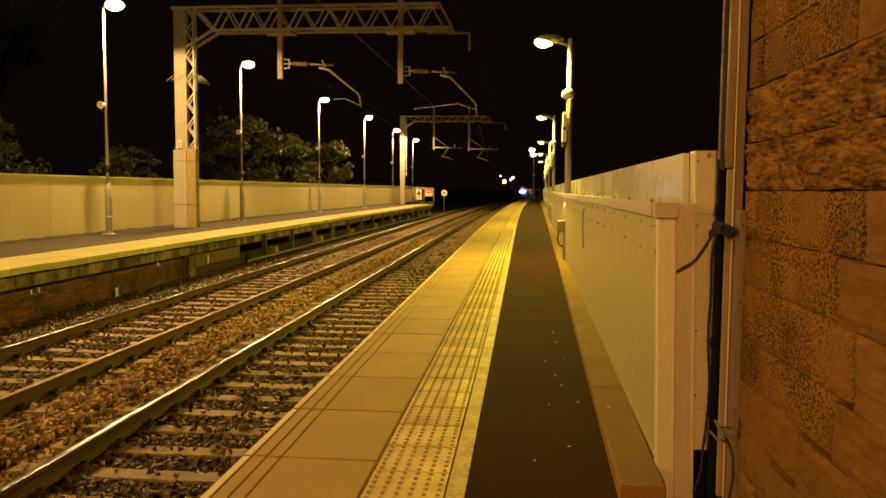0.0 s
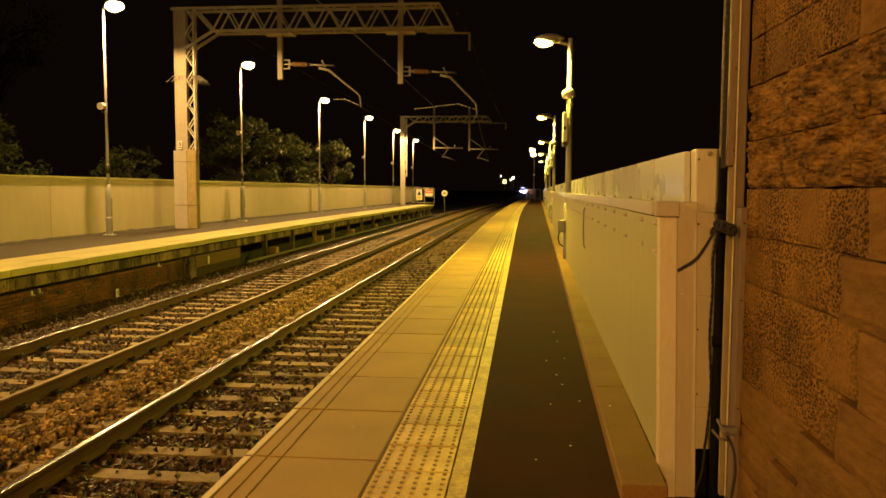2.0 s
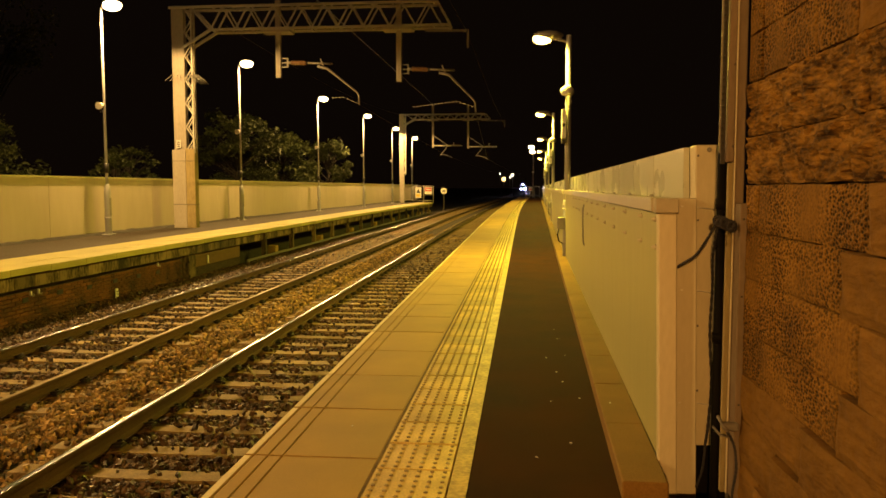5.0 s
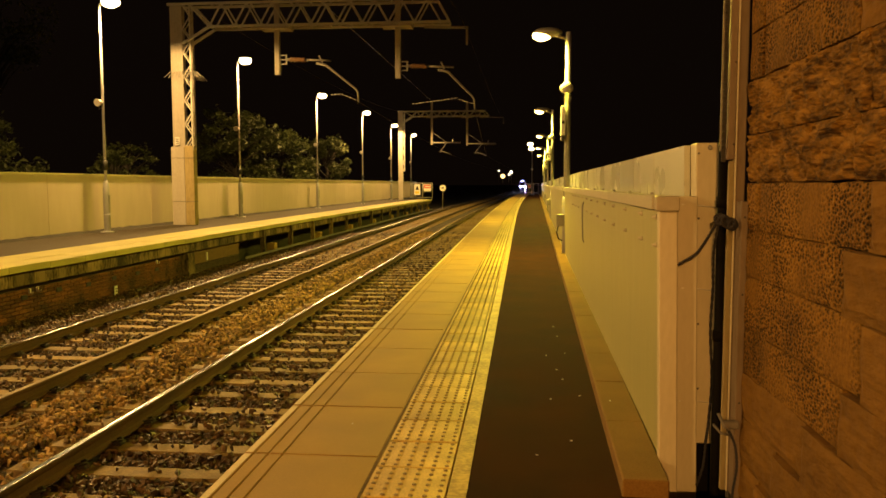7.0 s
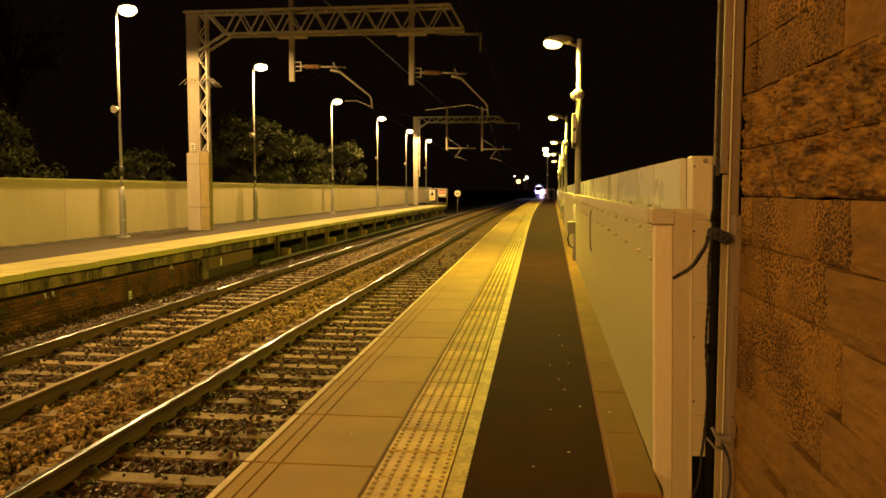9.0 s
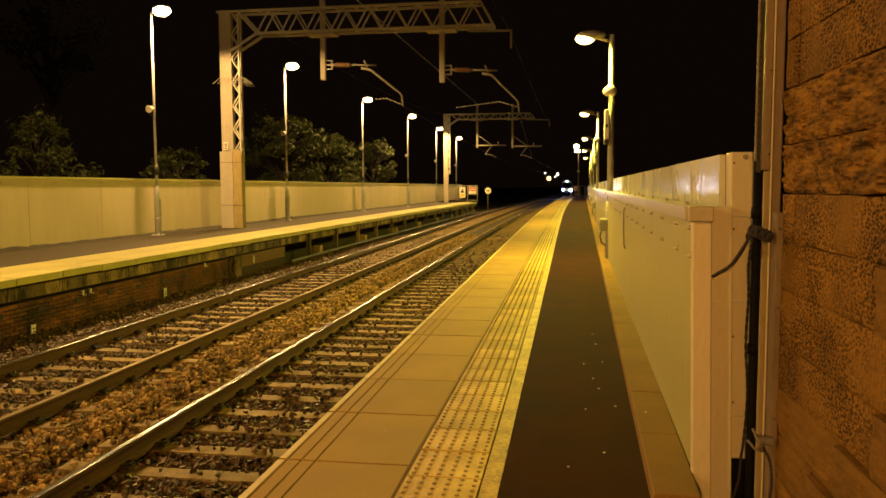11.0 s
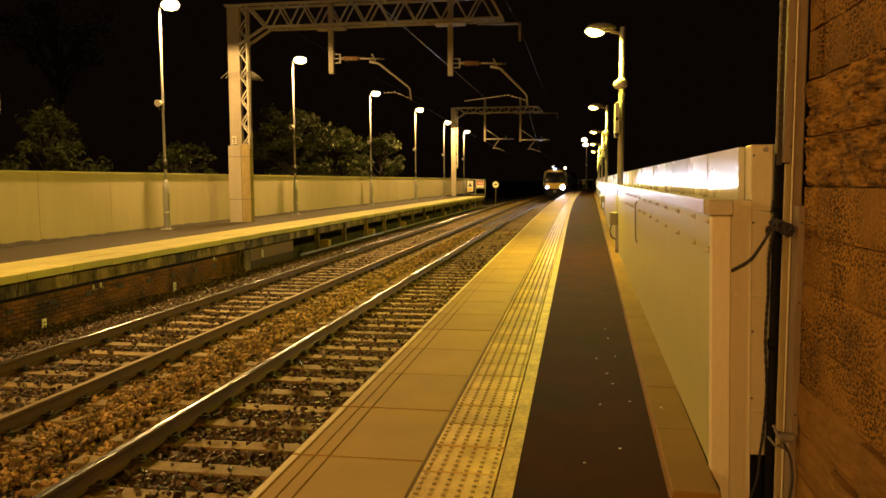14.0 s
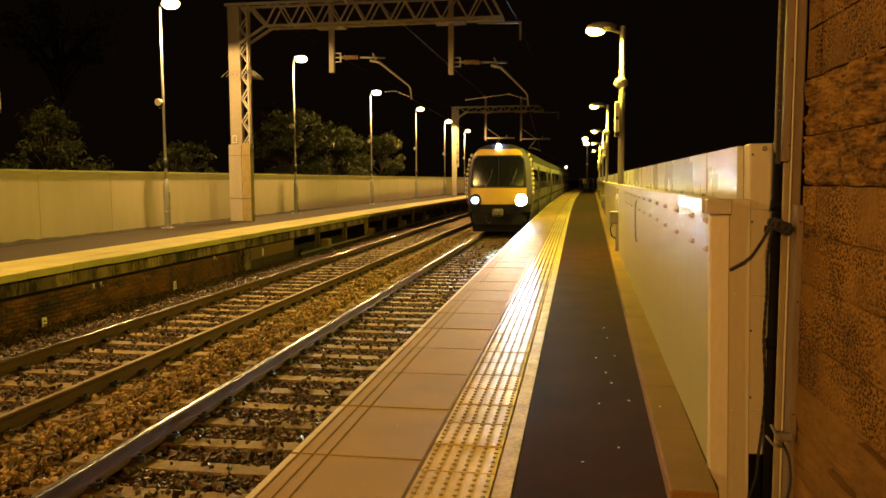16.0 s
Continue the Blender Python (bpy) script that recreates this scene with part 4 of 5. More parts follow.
for pts in (((-7.0, 4.82), (-6.6, 4.84), (-5.95, 4.56)), ((-3.92, 4.45), (-2.33, 4.63), (-1.6, 4.40))):
    string = Shape()
    for (xa, za), (xb, zb) in zip(pts, pts[1:]):
        n = max(3, int(abs(xb - xa) / 0.13))
        for i in range(n):
            u = i / n
            string.ball((xa + (xb - xa) * u, 0, za + (zb - za) * u), 0.020, 1.4, 1, 1, 8, 5)
        string.tube([(xa, 0, za), (xb, 0, zb)], 0.005, 5)
    part("beaded_jumper", string, WHITE_SIGN, near_gantry, "thin jumper wire strung with pale insulator beads", at=pose(0, 1.7, 0))

# ---- far platform end: boards, speed sign ----
o = bend(75)
t = thing("end_railing", "pale tubular railing closing the end of the far platform", "railing", (0, 75.4, 0))
s = Shape()
for x in (-10.25, -9.28, -8.33):
    s.tube([(x, 0, 0), (x, 0, 1.6)], 0.035, 8)
s.tube([(-10.25, 0, 1.6), (-8.33, 0, 1.6)], 0.035, 8).tube([(-10.25, 0, 0.75), (-8.33, 0, 0.75)], 0.025, 8).tube([(-10.25, 0, 0.2), (-8.33, 0, 0.2)], 0.025, 8)
part("rails", s, STEEL, t)
b = tagged(new("warning_board", Shape().box(-10.08, -9.5, 75.30, 75.37, 0.45, 1.48, 0.006).mesh("warning_board", WHITE_SIGN)), "white and yellow warning board with a black triangle", "sign")
part("triangle", Shape().add([(-9.99, 75.294, 0.92), (-9.59, 75.294, 0.92), (-9.79, 75.294, 1.36), (-9.99, 75.299, 0.92), (-9.59, 75.299, 0.92), (-9.79, 75.299, 1.36)], [(0, 1, 2), (5, 4, 3), (0, 3, 4, 1), (1, 4, 5, 2), (2, 5, 3, 0)]), BLACK_SIGN, b)
part("text_bar", Shape().box(-10.0, -9.58, 75.292, 75.299, 0.56, 0.82), YELLOW_SIGN, b)
b = tagged(new("notice_board", Shape().box(-9.17, -8.44, 75.30, 75.37, 0.82, 1.5, 0.006).mesh("notice_board", WHITE_SIGN)), "white and red notice board on the railing", "sign")
part("red_band", Shape().box(-9.12, -8.49, 75.292, 75.299, 1.1, 1.45), RED_SIGN, b)
part("text_bar", Shape().box(-9.05, -8.56, 75.285, 75.291, 1.22, 1.32), WHITE_SIGN, b)
t = thing("speed_sign", "round white speed sign on a slim post", "sign", (-7.22, 74.6, 0))
part("post", Shape().tube([(0, 0, -1.3), (0, 0, 1.5)], 0.03, 8), DARKSTEEL, t)
part("disc", Shape().tube([(0, -0.03, 1.12), (0, -0.06, 1.12)], 0.30, 24), WHITE_SIGN, t, "round white disc with a dark mark")
part("mark", Shape().box(-0.13, 0.13, -0.07, -0.064, 1.07, 1.18), BLACK_SIGN, t)
t = thing("bank_sign", "cream sign board on a column of the far platform", "sign", (-13.0, 15.55, 0))
part("post", Shape().tube([(0, 0, 0), (0, 0, 3.8)], 0.05, 10), STEEL, t)
part("board", Shape().box(-0.65, 0.60, -0.09, -0.055, 3.09, 3.70, 0.006), WHITE_SIGN, t)
part("board_foot", Shape().box(-0.65, 0.60, -0.09, -0.055, 3.0, 3.085, 0.004), BLACK_SIGN, t)

# ---- near platform end: gate, sign, twin lamp ----
t = thing("end_gate", "grey steel gate closing the end of the near platform", "gate", (0, 112, 0))
s = Shape()
for x in (0.95, 1.55, 2.2, 2.9):
    s.tube([(x, 0, 0), (x, 0, 1.6)], 0.04, 8)
for z in (0.3, 1.58):
    s.tube([(0.95, 0, z), (2.9, 0, z)], 0.035, 8)
part("frame", s, STEEL, t)
part("infill", Shape().box(1.6, 2.15, -0.02, 0.02, 0.3, 1.55), BLACK_SIGN, t)
b = part("sign", Shape().box(1.35, 1.85, -0.08, -0.05, 0.95, 1.5, 0.004), WHITE_SIGN, t, "white and red sign")
part("red_band", Shape().box(1.38, 1.82, -0.086, -0.081, 1.1, 1.3), RED_SIGN, b)
t = thing("twin_lamp", "tall slim twin-headed lamp post past the platform", "lamp post", (1.95, 110.5, 0))
part("pole", Shape().tube([(0, 0, 0), (0, 0, 7.0)], [0.08, 0.05], 8), STEEL, t)
part("lens", Shape().ball((-0.3, 0, 7.1), 0.3, 1.3, 1, 0.8), LAMP_PALE, t)
part("lens", Shape().ball((-0.12, 0.2, 6.45), 0.3, 1.3, 1, 0.8), LAMP_PALE, t)
part("loudspeaker", Shape().ball((0, -0.1, 3.6), 0.15), WHITE_SIGN, t)

# distant lamps by the line, their glare put into oversized glowing balls
ORANGE = glow("distant_lamp_orange", (1.0, 0.55, 0.18), 4)
PALE = glow("distant_lamp_pale", (1.0, 0.80, 0.52), 5)
for x, z, r, m in ((-4.5, 3.9, 0.62, ORANGE), (-5.6, 5.5, 0.22, PALE), (-2.0, 5.1, 0.40, PALE), (-2.7, 4.4, 0.24, PALE)):
    t = thing("distant_lamp", "far lamp glowing on a post beside the line", "lamp", (x, 230, 0), group="far lamps")
    part("post", Shape().tube([(0, 0, -1.4), (0, 0, z)], 0.05, 6), DARKSTEEL, t)
    part("lens", Shape().ball((0, -0.1, z), r, 1, 0.5, 1), m, t)


# ---- trees ----
def tree(x, y, height, crown, leaves, seed, low=0.35, label="leafy tree lit from below behind the fence"):
    rng = random.Random(seed)
    t = thing("tree", label, "tree", (x, y, -1.4), group="trees behind the fence")
    wood = Shape()
    wood.tube([(0, 0, 0), (0.1, 0, height * 0.3), (0.05, 0.1, height * 0.6), (0, 0, height * 0.9)], [0.22, 0.17, 0.1, 0.03], 8)
    clumps = []
    for i in range(34):
        a = rng.uniform(0, 6.28)
        z = height * rng.uniform(low, 1.0)
        f = math.sqrt(max(0.08, 1 - ((z / height - (low + 1) / 2) / ((1 - low) / 2 + 0.08)) ** 2))
        r = crown * f * rng.uniform(0.35, 1.0)
        p = (r * math.cos(a), r * math.sin(a), z)
        clumps.append((p, crown * rng.uniform(0.14, 0.36)))
        wood.tube([(0.05, 0.05, z * 0.75), (p[0] * 0.5, p[1] * 0.5, z * 0.9), p], [0.06, 0.04, 0.012], 5)
    part("trunk", wood, BARK, t)
    v, f = [], []
    for i in range(leaves):
        c, r = clumps[i % len(clumps)]
        d = Vector((rng.gauss(0, 1), rng.gauss(0, 1), rng.gauss(0, 0.42)))
        d = d.normalized() * r * rng.random() ** 0.4
        p = Vector(c) + d
        s = rng.uniform(0.07, 0.17)
        q = Euler((rng.uniform(-0.9, 0.9), rng.uniform(-0.9, 0.9), rng.uniform(0, 6.28))).to_matrix()
        n = len(v)
        for a, b, h in ((-1, 0, 0), (0, -0.5, 0.12), (1.1, 0, -0.1), (0, 0.5, 0.12)):
            w = p + q @ Vector((a * s, b * s, h * s))
            v.append(tuple(w))
        f.append((n, n + 1, n + 2, n + 3))
    me = Shape().add(v, f).mesh("crown", LEAF, tidy=False)
    part("crown", me, LEAF, t, "many small green leaves in uneven clumps")


tree(-17.2, 46.0, 7.4, 2.4, 8200, 1)
tree(-16.2, 52.0, 6.4, 2.4, 8200, 2)
tree(-15.0, 60.0, 6.2, 2.2, 6200, 3)
tree(-22.5, 30.5, 5.8, 2.2, 4600, 4)
tree(-18.2, 33.5, 4.3, 0.9, 1100, 5)
tree(-24.5, 24.5, 5.2, 2.0, 2600, 6)
tree(-27.0, 38.0, 13.0, 3.2, 3000, 7, low=0.7, label="tall bare-trunked tree dim in the dark")
tree(-21.0, 40.0, 4.9, 1.7, 1800, 9)

# pale chips and leaves lying on the asphalt
rng = random.Random(11)
for x, y in ((0.24, 6.55), (0.30, 6.05), (0.33, 5.75), (0.40, 6.65), (0.22, 5.2), (0.37, 7.4), (0.36, 7.9), (0.1, 4.1), (0.42, 5.3), (0.3, 4.35), (-1.0, 4.55), (0.58, 4.9)):
    s = Shape()
    n = rng.randint(5, 7)
    ring = [(0.007 * rng.uniform(0.5, 1.3) * math.cos(6.283 * i / n), 0.011 * rng.uniform(0.5, 1.3) * math.sin(6.283 * i / n)) for i in range(n)]
    s.add([(a, b, 0) for a, b in ring] + [(a * 0.8, b * 0.8, 0.003) for a, b in ring], [tuple(range(n)), tuple(n + i for i in range(n))] + [(i, (i + 1) % n, n + (i + 1) % n, n + i) for i in range(n)])
    ob = new("litter", s.mesh("litter", LITTER))
    ob.matrix_basis = pose(x, y, 0.086 if x > 0.5 else 0.002, 0, 0, rng.uniform(0, 180))
    tagged(ob, "small pale chip lying on the platform", "litter", "litter on the platform")

# ---- train ----
CARBODY = surface("train_body", (0.066, 0.06, 0.114), (0.102, 0.096, 0.168), 0.5, spec=0.3, scale=0.6, fine=20, bump=0.02, patch="object")
CARROOF = surface("train_roof", (0.018, 0.018, 0.022), (0.04, 0.04, 0.046), 0.85, spec=0.1, scale=0.8, fine=20, bump=0.1, patch="object")
CARYELLOW = surface("train_yellow", (0.50, 0.32, 0.03), (0.60, 0.39, 0.05), 0.35, scale=0.8, fine=20, bump=0.02, patch="object")
CARDARK = surface("train_underframe", (0.006, 0.006, 0.010), (0.018, 0.018, 0.024), 0.9, spec=0.2, scale=1.5, fine=20, bump=0.2, patch="object")
CARGLASS = surface("train_glass", (0.006, 0.007, 0.010), (0.012, 0.013, 0.017), 0.10, scale=0.5, fine=5, bump=0.0, patch="object")
HEADLIGHT = glow("headlight_main", (0.74, 0.81, 1.0), 20500)
MARKER = glow("headlight_dim", (0.66, 0.76, 1.0), 1300)
TOPLIGHT = glow("headlight_top", (0.45, 0.55, 1.0), 120)
SKIN = [(1.22, 0.42), (1.33, 0.95), (1.37, 1.30), (1.37, 1.95), (1.34, 2.55), (1.27, 3.10), (1.14, 3.42), (0.92, 3.64), (0.55, 3.78), (0.0, 3.83)]


def skin_width(z):
    for (w0, z0), (w1, z1) in zip(SKIN, SKIN[1:]):
        if z0 <= z <= z1:
            return w0 + (w1 - w0) * (z - z0) / (z1 - z0)
    return SKIN[0][0]


def nose(z):
    """How far the cab front leans back at height z."""
    return 0.0 if z < 1.4 else 0.30 * ((z - 1.4) / 2.4) ** 1.3


def nose_point(u, z, lift=0.0):
    """A point of the cab front; u runs from -1 to 1 across it."""
    a = abs(u)
    back = 0.09 * a * a + 0.53 * max(0.0, (a - 0.80) / 0.20) ** 2.2
    w = skin_width(z) - (0.10 if z < 0.9 else 0.0)
    return (u * w, nose(z) + back - lift, z)


def nose_panel(z0, z1, half=1.0, lift=0.0, corner_low=0.0, corner_high=0.0, rows=10, cols=28):
    """A panel of the cab front, with rounded lower or upper corners; half: how far it reaches to each side."""
    v = []
    for i in range(rows + 1):
        z = z0 + (z1 - z0) * i / rows
        h = half
        for r, d in ((corner_low, z - z0), (corner_high, z1 - z)):
            if r and d < r:
                h -= (r - math.sqrt(max(0.0, r * r - (r - d) ** 2))) / skin_width(z)
        v += [nose_point(h * math.sin((k / cols * 2 - 1) * math.pi / 2), z, lift) for k in range(cols + 1)]
    n = cols + 1
    return Shape().add(v, [(i * n + k, i * n + k + 1, (i + 1) * n + k + 1, (i + 1) * n + k) for i in range(rows) for k in range(cols)], True)


def rail_car(cab):
    t = thing("rail_car", "grey diesel rail car with a yellow cab front and bright headlights" if cab else "grey diesel rail car running behind the leading car", "train", group="train")
    ring0 = [(-w, nose(z) + 0.62, z) for w, z in SKIN] + [(w, nose(z) + 0.62, z) for w, z in reversed(SKIN[:-1])]
    ring1 = [(-w, 23.2, z) for w, z in SKIN] + [(w, 23.2, z) for w, z in reversed(SKIN[:-1])]
    cut = 5
    n = len(ring0)
    body = Shape().add(ring0 + ring1, [(i, i + 1, n + i + 1, n + i) for i in range(n - 1) if i + 1 <= cut or i >= n - 1 - cut] + [tuple(range(n, 2 * n))])
    part("body", body, CARBODY, t, "grey painted body sides", tidy=True)
    roof = Shape().add(ring0 + ring1, [(i, i + 1, n + i + 1, n + i) for i in range(cut, n - 1 - cut)], True)
    part("roof", roof, CARROOF, t, "dark grey roof")
    part("underframe", Shape().box(-1.2, 1.2, 0.7, 23.0, 0.25, 0.6, 0.05).box(-1.15, 1.15, 7, 16, 0.18, 0.4, 0.04), CARDARK, t)
    for y in (3.6, 19.0):
        bogie = part("bogie", Shape().box(-1.1, 1.1, y - 1.7, y + 1.7, 0.35, 0.62, 0.05).box(-1.25, -1.1, y - 1.6, y + 1.6, 0.3, 0.7, 0.04).box(1.1, 1.25, y - 1.6, y + 1.6, 0.3, 0.7, 0.04), CARDARK, t)
        for dy in (-1.3, 1.3):
            for x in (-0.80, 0.80):
                part("wheel", Shape().tube([(x - 0.065, y + dy, 0.42), (x - 0.05, y + dy, 0.42), (x + 0.05, y + dy, 0.42), (x + 0.065, y + dy, 0.42)], [0.36, 0.42, 0.42, 0.36], 20), DARKSTEEL, bogie)
    glass = Shape().box(-0.012, 0.012, -0.75, 0.75, -0.42, 0.42, 0.008).mesh("side_window", CARGLASS)
    frame_mesh = Shape().box(-0.008, 0.008, -0.80, 0.80, 0.425, 0.46).box(-0.008, 0.008, -0.80, 0.80, -0.46, -0.425).mesh("window_frame", CARDARK)
    for side in (-1, 1):
        for k in range(11):
            y = 3.1 + 1.83 * k
            if k in (2, 8):
                d = part("door", Shape().box(side * 1.352, side * 1.385, y - 0.62, y + 0.62, 0.75, 2.95, 0.01), CARBODY, t, "grey passenger door")
                part("door_window", Shape().box(side * 1.384, side * 1.392, y - 0.4, y + 0.4, 1.75, 2.75, 0.003), CARGLASS, d)
            else:
                w = part("side_window", glass, CARGLASS, t, at=pose(side * 1.352, y, 2.32, 0, side * -3.0, 0))
                part("window_frame", frame_mesh, CARDARK, w)
    part("waist_band", Shape().box(-1.380, -1.366, 1.2, 23.0, 1.25, 1.40).box(1.366, 1.380, 1.2, 23.0, 1.25, 1.40), CARROOF, t, "dark waist stripe")
    if not cab:
        part("front_wall", nose_panel(0.42, 3.8), CARDARK, t)
        return t
    part("cab_shell", nose_panel(0.95, 3.60), CARBODY, t, "grey cab shell round the windscreen")
    part("valance", nose_panel(0.42, 0.945), CARDARK, t, "dark lower valance")
    part("skirt", nose_panel(0.95, 1.275, 0.99, 0.012), CARDARK, t, "dark panel under the yellow front")
    part("yellow_panel", nose_panel(1.28, 1.965, 0.86, 0.012, corner_low=0.20), CARYELLOW, t, "yellow warning panel")
    part("screen_surround", nose_panel(1.97, 3.33, 0.855, 0.010, corner_high=0.16), CARDARK, t, "black windscreen surround")
    ws = part("windscreen", nose_panel(2.03, 3.29, 0.80, 0.022, corner_low=0.10, corner_high=0.14), CARGLASS, t, "dark wide windscreen")
    part("screen_pillar", Shape().bar((0, nose(2.05) - 0.026, 2.05), (0, nose(3.28) - 0.026, 3.28), 0.035), CARDARK, ws)
    part("desk", nose_panel(1.98, 2.10, 0.5, 0.018), CARROOF, ws)
    for x in (-0.55, 0.45):
        part("wiper", Shape().tube([(x, nose(2.0) - 0.03, 2.0), (x + 0.22, nose(2.4) - 0.045, 2.4), (x + 0.30, nose(2.75) - 0.04, 2.75)], 0.010, 5), BLACK_SIGN, ws)
    part("yellow_brow", nose_panel(3.335, 3.585, 0.85, 0.012, corner_high=0.12), CARYELLOW, t, "yellow band above the windscreen")
    part("roof_nose", nose_panel(3.605, 3.825), CARROOF, t)
    for x, m, name in ((-0.96, MARKER, "dim"), (0.96, HEADLIGHT, "main")):
        pod = part("light_pod", Shape().tube([(x, 0.4, 1.45), (x, 0.04, 1.45), (x, 0.0, 1.45)], [0.27, 0.27, 0.25], 24), CARDARK, t)
        r = 0.22 if name == "main" else 0.14
        part("headlight", Shape().tube([(x, 0.02, 1.45), (x, -0.012, 1.45)], r, 24), m, pod, "bright white headlight" if name == "main" else "dimmer white headlight")
        # hood and blades are added only to narrow the headlight's beam
        part("hood", Shape().tube([(x, 0.0, 1.45), (x, -0.19, 1.45)], r + 0.012, 24, caps=False), CARDARK, pod)
        blades = Shape()
        for k in range(-int(r / 0.022), int(r / 0.022) + 1):
            h = math.sqrt(max(0.0, r * r - (k * 0.022) ** 2))
            if h > 0.02:
                blades.box(x + k * 0.022 - 0.0006, x + k * 0.022 + 0.0006, -0.19, -0.014, 1.45 - h, 1.45 + h)
        part("louvre", blades, CARDARK, pod, "thin dark upright blades added to narrow the beam")
    part("top_light", Shape().tube([(0, 0.30, 3.70), (0, 0.18, 3.70)], 0.10, 16), TOPLIGHT, t, "blue-white top light")
    part("coupler", Shape().box(-0.22, 0.22, -0.38, 0.6, 0.78, 1.10, 0.05).tube([(0, -0.38, 0.94), (0, -0.5, 0.94)], [0.14, 0.08], 10), DARKSTEEL, t, "steel coupler")
    part("snow_plough", Shape().add([(-1.1, 0.35, 0.12), (1.1, 0.35, 0.12), (1.15, 0.15, 0.55), (-1.15, 0.15, 0.55), (-1.1, 0.45, 0.12), (1.1, 0.45, 0.12), (1.15, 0.25, 0.55), (-1.15, 0.25, 0.55)],
         [(0, 1, 2, 3), (4, 7, 6, 5), (0, 4, 5, 1), (3, 2, 6, 7), (0, 3, 7, 4), (1, 5, 6, 2)]), CARDARK, t)
    part("hose", Shape().tube([(-0.5, 0.1, 0.9), (-0.5, -0.1, 0.6), (-0.35, -0.12, 0.45), (-0.3, 0.05, 0.6)], 0.025, 6), BLACK_SIGN, t)
    for side in (-1, 1):
        # white beads stand in for lamp reflections on the ribbed corner
        beads = Shape()
        for k in range(9):
            z = 1.75 + 0.2 * k
            beads.ball((side * (skin_width(z) + 0.05), nose(z) + 0.56, z), 0.075, 0.8, 0.8, 1.05, 10, 6)
        part("corner_bellows", beads, POSTWHITE, t, "ribbed corner strip, its glints put in as white beads")
        part("corner_rail", Shape().tube([(side * 1.40, 0.60, 1.3), (side * 1.42, 0.62, 2.2), (side * 1.36, 0.72, 3.1)], 0.022, 8), POLISHED, t, "bright steel corner handrail")
    return t


lead, middle, tail = rail_car(True), rail_car(False), rail_car(False)
TRACK_MID = sum(RAILS_NEAR) / 2
SPEED = 32.3
AT_END = 32.5          # distance of the cab front at 16 s


def motions():
    """The train runs towards the camera at an even speed."""
    for car, back in ((lead, 0.0), (middle, 23.8), (tail, 47.6)):
        rows = []
        for i in range(33):
            t = i * 0.5
            y = AT_END + SPEED * (16.0 - t) + back
            x0, x1 = bend(y + 3.6), bend(y + 19.0)
            turn = -math.degrees(math.atan2(x1 - x0, 15.4))
            rows.append((t, pose(TRACK_MID + x0 - (x1 - x0) * 3.6 / 15.4, y, RAIL_TOP + 0.005, 0, 0, turn)))
        walk(car, rows)


# ---- pieces of the near platform ----
W = 0.745
groove = [0.062, 0.142, 0.222]
prof = [(0, -0.10), (W, -0.10), (W, -0.006), (W - 0.006, 0.0)]
for g in reversed(groove):
    prof += [(g + 0.007, 0.0), (g + 0.004, -0.008), (g - 0.004, -0.008), (g - 0.007, 0.0)]
prof += [(0.048, 0.0), (0.012, 0.0), (0.0, -0.012)]
coping_data = Shape().sweep(prof, [0.010, 0.902], lambda y: 0.0).mesh("coping_slab", COPING)
coping_data.materials.append(NOSING)
for face in coping_data.polygons:
    if face.center.x < 0.047 and face.center.z > -0.03 and abs(face.normal.y) < 0.5:
        face.material_index = 1
for k in range(-13, 130):
    y = 4.005 + 0.912 * k
    if y > END - 1:
        break
    part("coping_slab", coping_data, COPING, platform, at=pose(EDGE + bend(y), y, random.uniform(-0.002, 0.001), 0, 0, bend_turn(y)))

tile = Shape().box(0.006, 0.394, 0.010, 0.390, -0.06, 0.0, 0.003)
for i in range(6):
    for j in range(6):
        cx, cy = 0.0333 + i * 0.0667, 0.0333 + j * 0.0667
        ring = [(cx + r * math.cos(a * math.pi / 3), cy + r * math.sin(a * math.pi / 3), z) for r, z in ((0.0115, 0.0), (0.0095, 0.006)) for a in range(6)]
        tile.add(ring, [(a, (a + 1) % 6, 6 + (a + 1) % 6, 6 + a) for a in range(6)] + [tuple(range(6, 12))])
tile_data = tile.mesh("blister_tile", BLISTER)
tile_data.materials.append(BLISTER_TOP)
# raised blisters take a darker brown than the tile
for face in tile_data.polygons:
    if face.center.z > 0.001:
        face.material_index = 1
for k in range(-29, 271):
    y = 3.865 + 0.4 * k
    part("blister_tile", tile_data, BLISTER, platform, at=pose(tactile_x(y) + 0.004, y, random.uniform(-0.001, 0.002), 0, 0, -0.29 + bend_turn(y) * 0.9))

kerb = Shape().box(0, 0.213, 0.0012, 0.9138, -0.05, 0.082, 0.007).mesh("kerb_stone", KERB)
kerb_line = structure("kerb", strip(lambda y: kerb_x(y) + 0.03, lambda y: kerb_x(y) + 0.19, [3.62, 60, 118], -0.05, 0.06), KERB, "concrete kerb along the foot of the fence", "kerb")
for k in range(0, 120):
    y = 3.58 + 0.915 * k
    part("kerb_stone", kerb, KERB, kerb_line, at=pose(kerb_x(y), y, random.uniform(-0.001, 0.001), 0, 0, -1.34))

# ---- coping of the far platform ----
far_data = Shape().box(-0.61, 0.0, 0.004, 1.211, -0.13, 0.006, 0.012).mesh("far_coping_slab", FAR_COPING)
for k in range(0, 66):
    y = -3.0 + 1.215 * k
    if y > FAR_END - 1.2:
        break
    part("coping_slab", far_data, FAR_COPING, far_platform, at=pose(FAR_EDGE + bend(y), y, random.uniform(-0.008, 0.004), 0, 0, bend_turn(y)))


# ---- blocks of the stone wall ----
WALL_FACE = 1.02


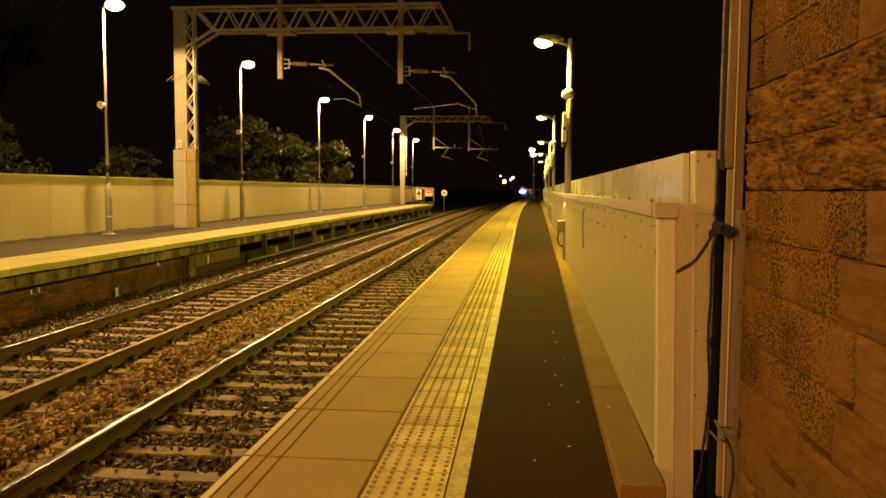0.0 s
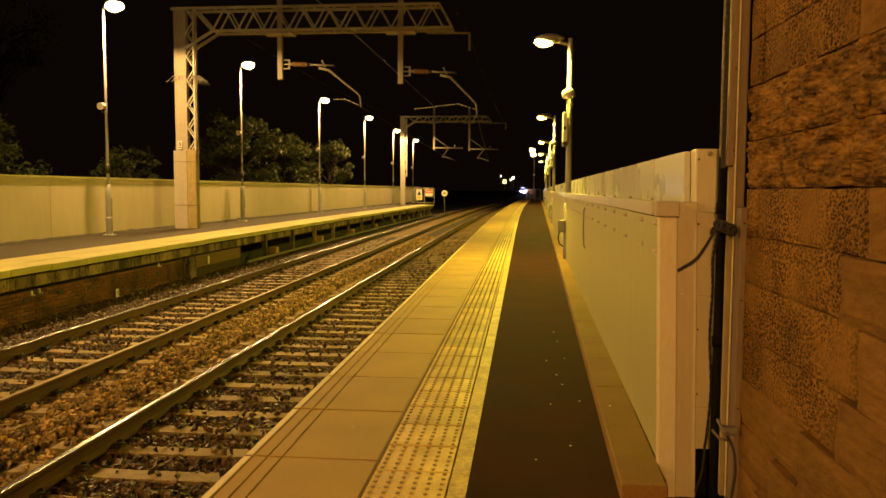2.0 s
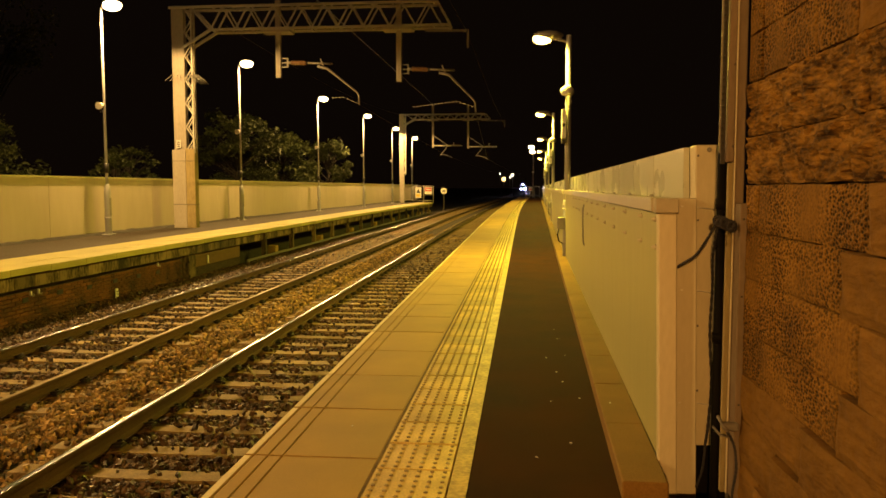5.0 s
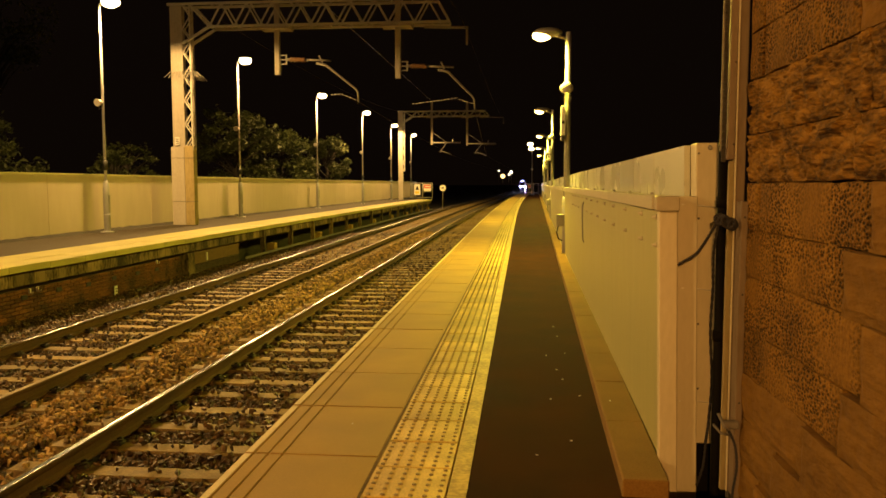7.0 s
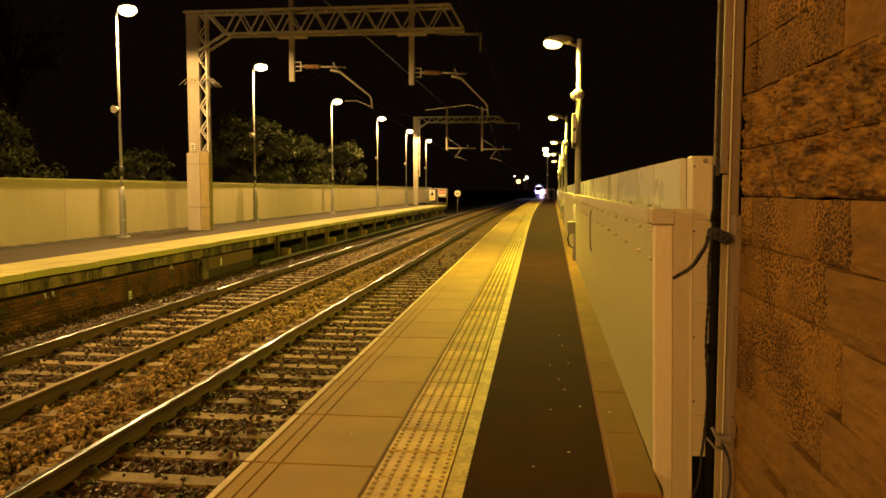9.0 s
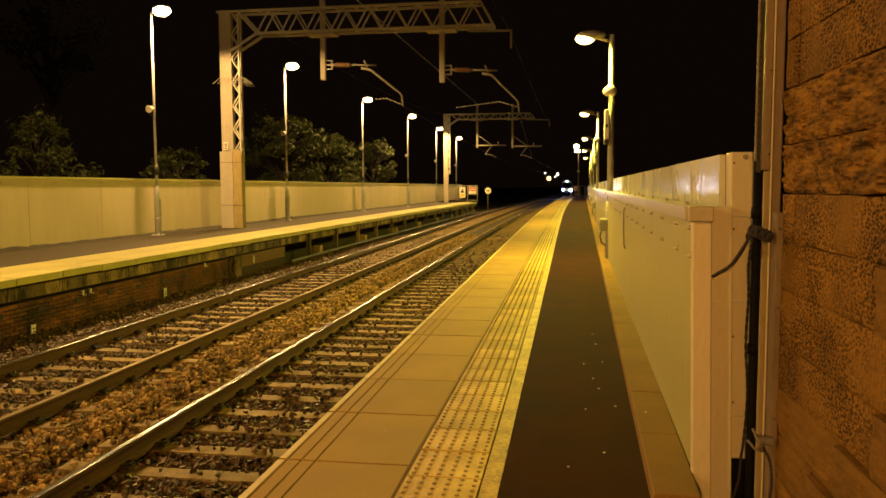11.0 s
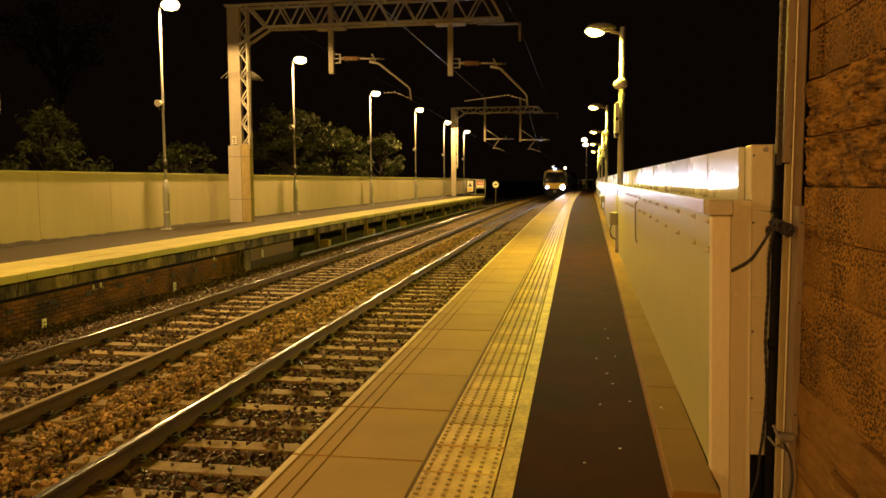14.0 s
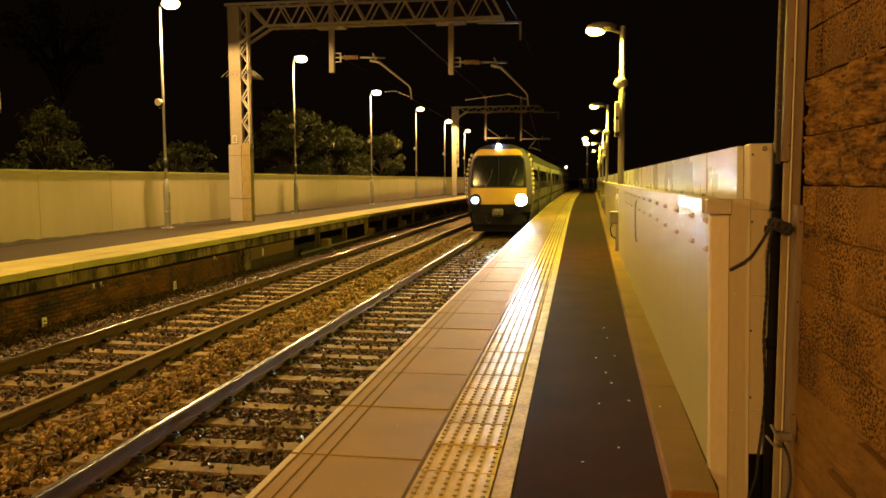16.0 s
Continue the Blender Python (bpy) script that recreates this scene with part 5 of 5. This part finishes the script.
def stone_relief(kind, y, z, seed):
    """How far the face stands back (+) at y, z, by the way it was worked."""
    soft = noise.noise((y * 5 + seed, z * 7, seed)) * 0.004
    if kind == "pecked":
        return soft
    if kind == "rock":
        n1 = noise.fractal((y * 5.0 + seed, z * 13, seed), 1.0, 2.1, 5)
        n2 = abs(noise.noise((y * 9 + seed, z * 26 + 3 * n1, seed)))
        return 0.022 * n1 + 0.030 * (0.35 - n2)
    n1 = noise.fractal((y * 3.2 + seed, z * 9, seed), 1.0, 2.0, 4)
    return 0.010 * n1 + soft


def stone_block(y0, y1, z0, z1, kind, seed, proud):
    """A block with its worked face, a narrow margin round it, and sides running back into the wall."""
    fine = y1 > 1.9 and kind == "rock"
    step = 0.010 if fine else 0.03 if y1 > 1.5 else 0.08
    ny, nz = max(3, int((y1 - y0) / step / (1.3 if fine else 1.0))), max(4, int((z1 - z0) / step))
    v, f = [], []
    for i in range(ny + 1):
        for j in range(nz + 1):
            y, z = y0 + (y1 - y0) * i / ny, z0 + (z1 - z0) * j / nz
            rim = min(y - y0, y1 - y, z - z0, z1 - z)
            d = stone_relief(kind, y, z, seed)
            d += 0.007 * max(0.0, 1.0 - rim / 0.010)
            wy = 0.007 * noise.noise((z * 11, seed, 1)) if i in (0, ny) else 0.0
            wz = 0.006 * noise.noise((y * 6, seed, 2)) if j in (0, nz) else 0.0
            v.append((WALL_FACE - proud + d, y + wy, z + wz))
    n = nz + 1
    for i in range(ny):
        for j in range(nz):
            f.append((i * n + j, i * n + j + 1, (i + 1) * n + j + 1, (i + 1) * n + j))
    m = len(v)
    v += [(1.10, y0, z0), (1.10, y1, z0), (1.10, y1, z1), (1.10, y0, z1)]
    f += [tuple([m, m + 1] + [i * n for i in reversed(range(ny + 1))]), tuple([m + 2, m + 3] + [i * n + nz for i in range(ny + 1)]),
          tuple([m, m + 3] + [j for j in reversed(range(n))]), tuple([m + 1, m + 2] + [ny * n + j for j in reversed(range(n))])]
    return Shape().add(v, f).mesh("stone_block", STONES_BY_KIND[kind], tidy=False)


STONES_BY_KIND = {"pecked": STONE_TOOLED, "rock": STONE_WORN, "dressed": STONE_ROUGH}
WALL_END = 3.655
# each course: its bed heights, its upright joints, and from which joint on the blocks are pecked or rock-faced
COURSES = [(0.0, 0.18, (1.9, 2.6, 3.35), 9, "pecked"), (0.18, 0.385, (1.7, 2.4, 3.14), 3.2, "pecked"), (0.385, 0.595, (1.6, 2.18, 2.84), 2.9, "pecked"),
           (0.595, 0.80, (1.75, 2.54), 2.5, "pecked"), (0.80, 1.037, (1.5, 2.40), 2.3, "pecked"), (1.037, 1.248, (1.75, 2.54), 2.5, "pecked"),
           (1.248, 1.457, (1.55, 2.37, 3.465), 2.3, "pecked"), (1.457, 1.667, (1.3, 1.9, 2.51, 2.915), -9, "rock"), (1.667, 1.908, (1.4, 2.43), -9, "rock"),
           (1.908, 2.112, (1.6, 2.05, 2.525, 2.853, 3.475), 2.4, "pecked"), (2.112, 2.36, (1.75, 2.30, 2.82, 3.475), 2.2, "pecked"), (2.36, 2.62, (1.5, 2.45, 3.2), 2.2, "pecked"), (2.62, 2.90, (1.8, 2.9), 9, "pecked")]
seed = 0
for z0, z1, cuts, worked_from, worked in COURSES:
    stops = [-3.9 + 0.1 * (seed % 5), -2.8 + 0.13 * (seed % 4), -1.7, -0.6 - 0.1 * (seed % 3), 0.4, *cuts, WALL_END]
    for a, b in zip(stops, stops[1:]):
        seed += 1
        kind = worked if a >= worked_from else "dressed"
        end_gap = 0.004 if b == WALL_END else 0.026 if z1 < 1.5 and b < 3.4 else 0.008
        if kind == "dressed" and z1 < 1.5 and any(abs(b - c) < 0.01 and c >= worked_from for c in cuts):
            end_gap = 0.034
        proud = 0.004 if b == WALL_END else 0.030 if kind == "dressed" and z1 < 1.5 else 0.012 if kind == "rock" else 0.004 * (seed % 3)
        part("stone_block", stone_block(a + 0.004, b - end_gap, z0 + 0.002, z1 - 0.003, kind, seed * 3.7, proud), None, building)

# ---- bricks of the far platform wall ----
brick = Shape().box(-0.05, 0.0, 0.0, 0.215, 0.0, 0.065, 0.004).mesh("brick", BRICK)
others = Shape()
count = 0
for row in range(12):
    z = -1.40 + 0.0755 * row
    for k in range(140):
        y = -1.0 + 0.226 * k + (0.113 if row % 2 else 0)
        if y > 20.3 or y < 7:
            continue
        x = FAR_EDGE - 0.305 + random.uniform(-0.004, 0.004)
        if 11.0 < y < 16.2 and count < 300:
            part("brick", brick, BRICK, wall, at=pose(x, y, z))
            count += 1
        else:
            others.box(x - 0.05, x, y, y + 0.215, z, z + 0.065, 0.004)
rest_of_bricks = part("bricks_beyond", others, BRICK, wall, "weathered red bricks")
tagged(rest_of_bricks, kind="stuff")

motions()
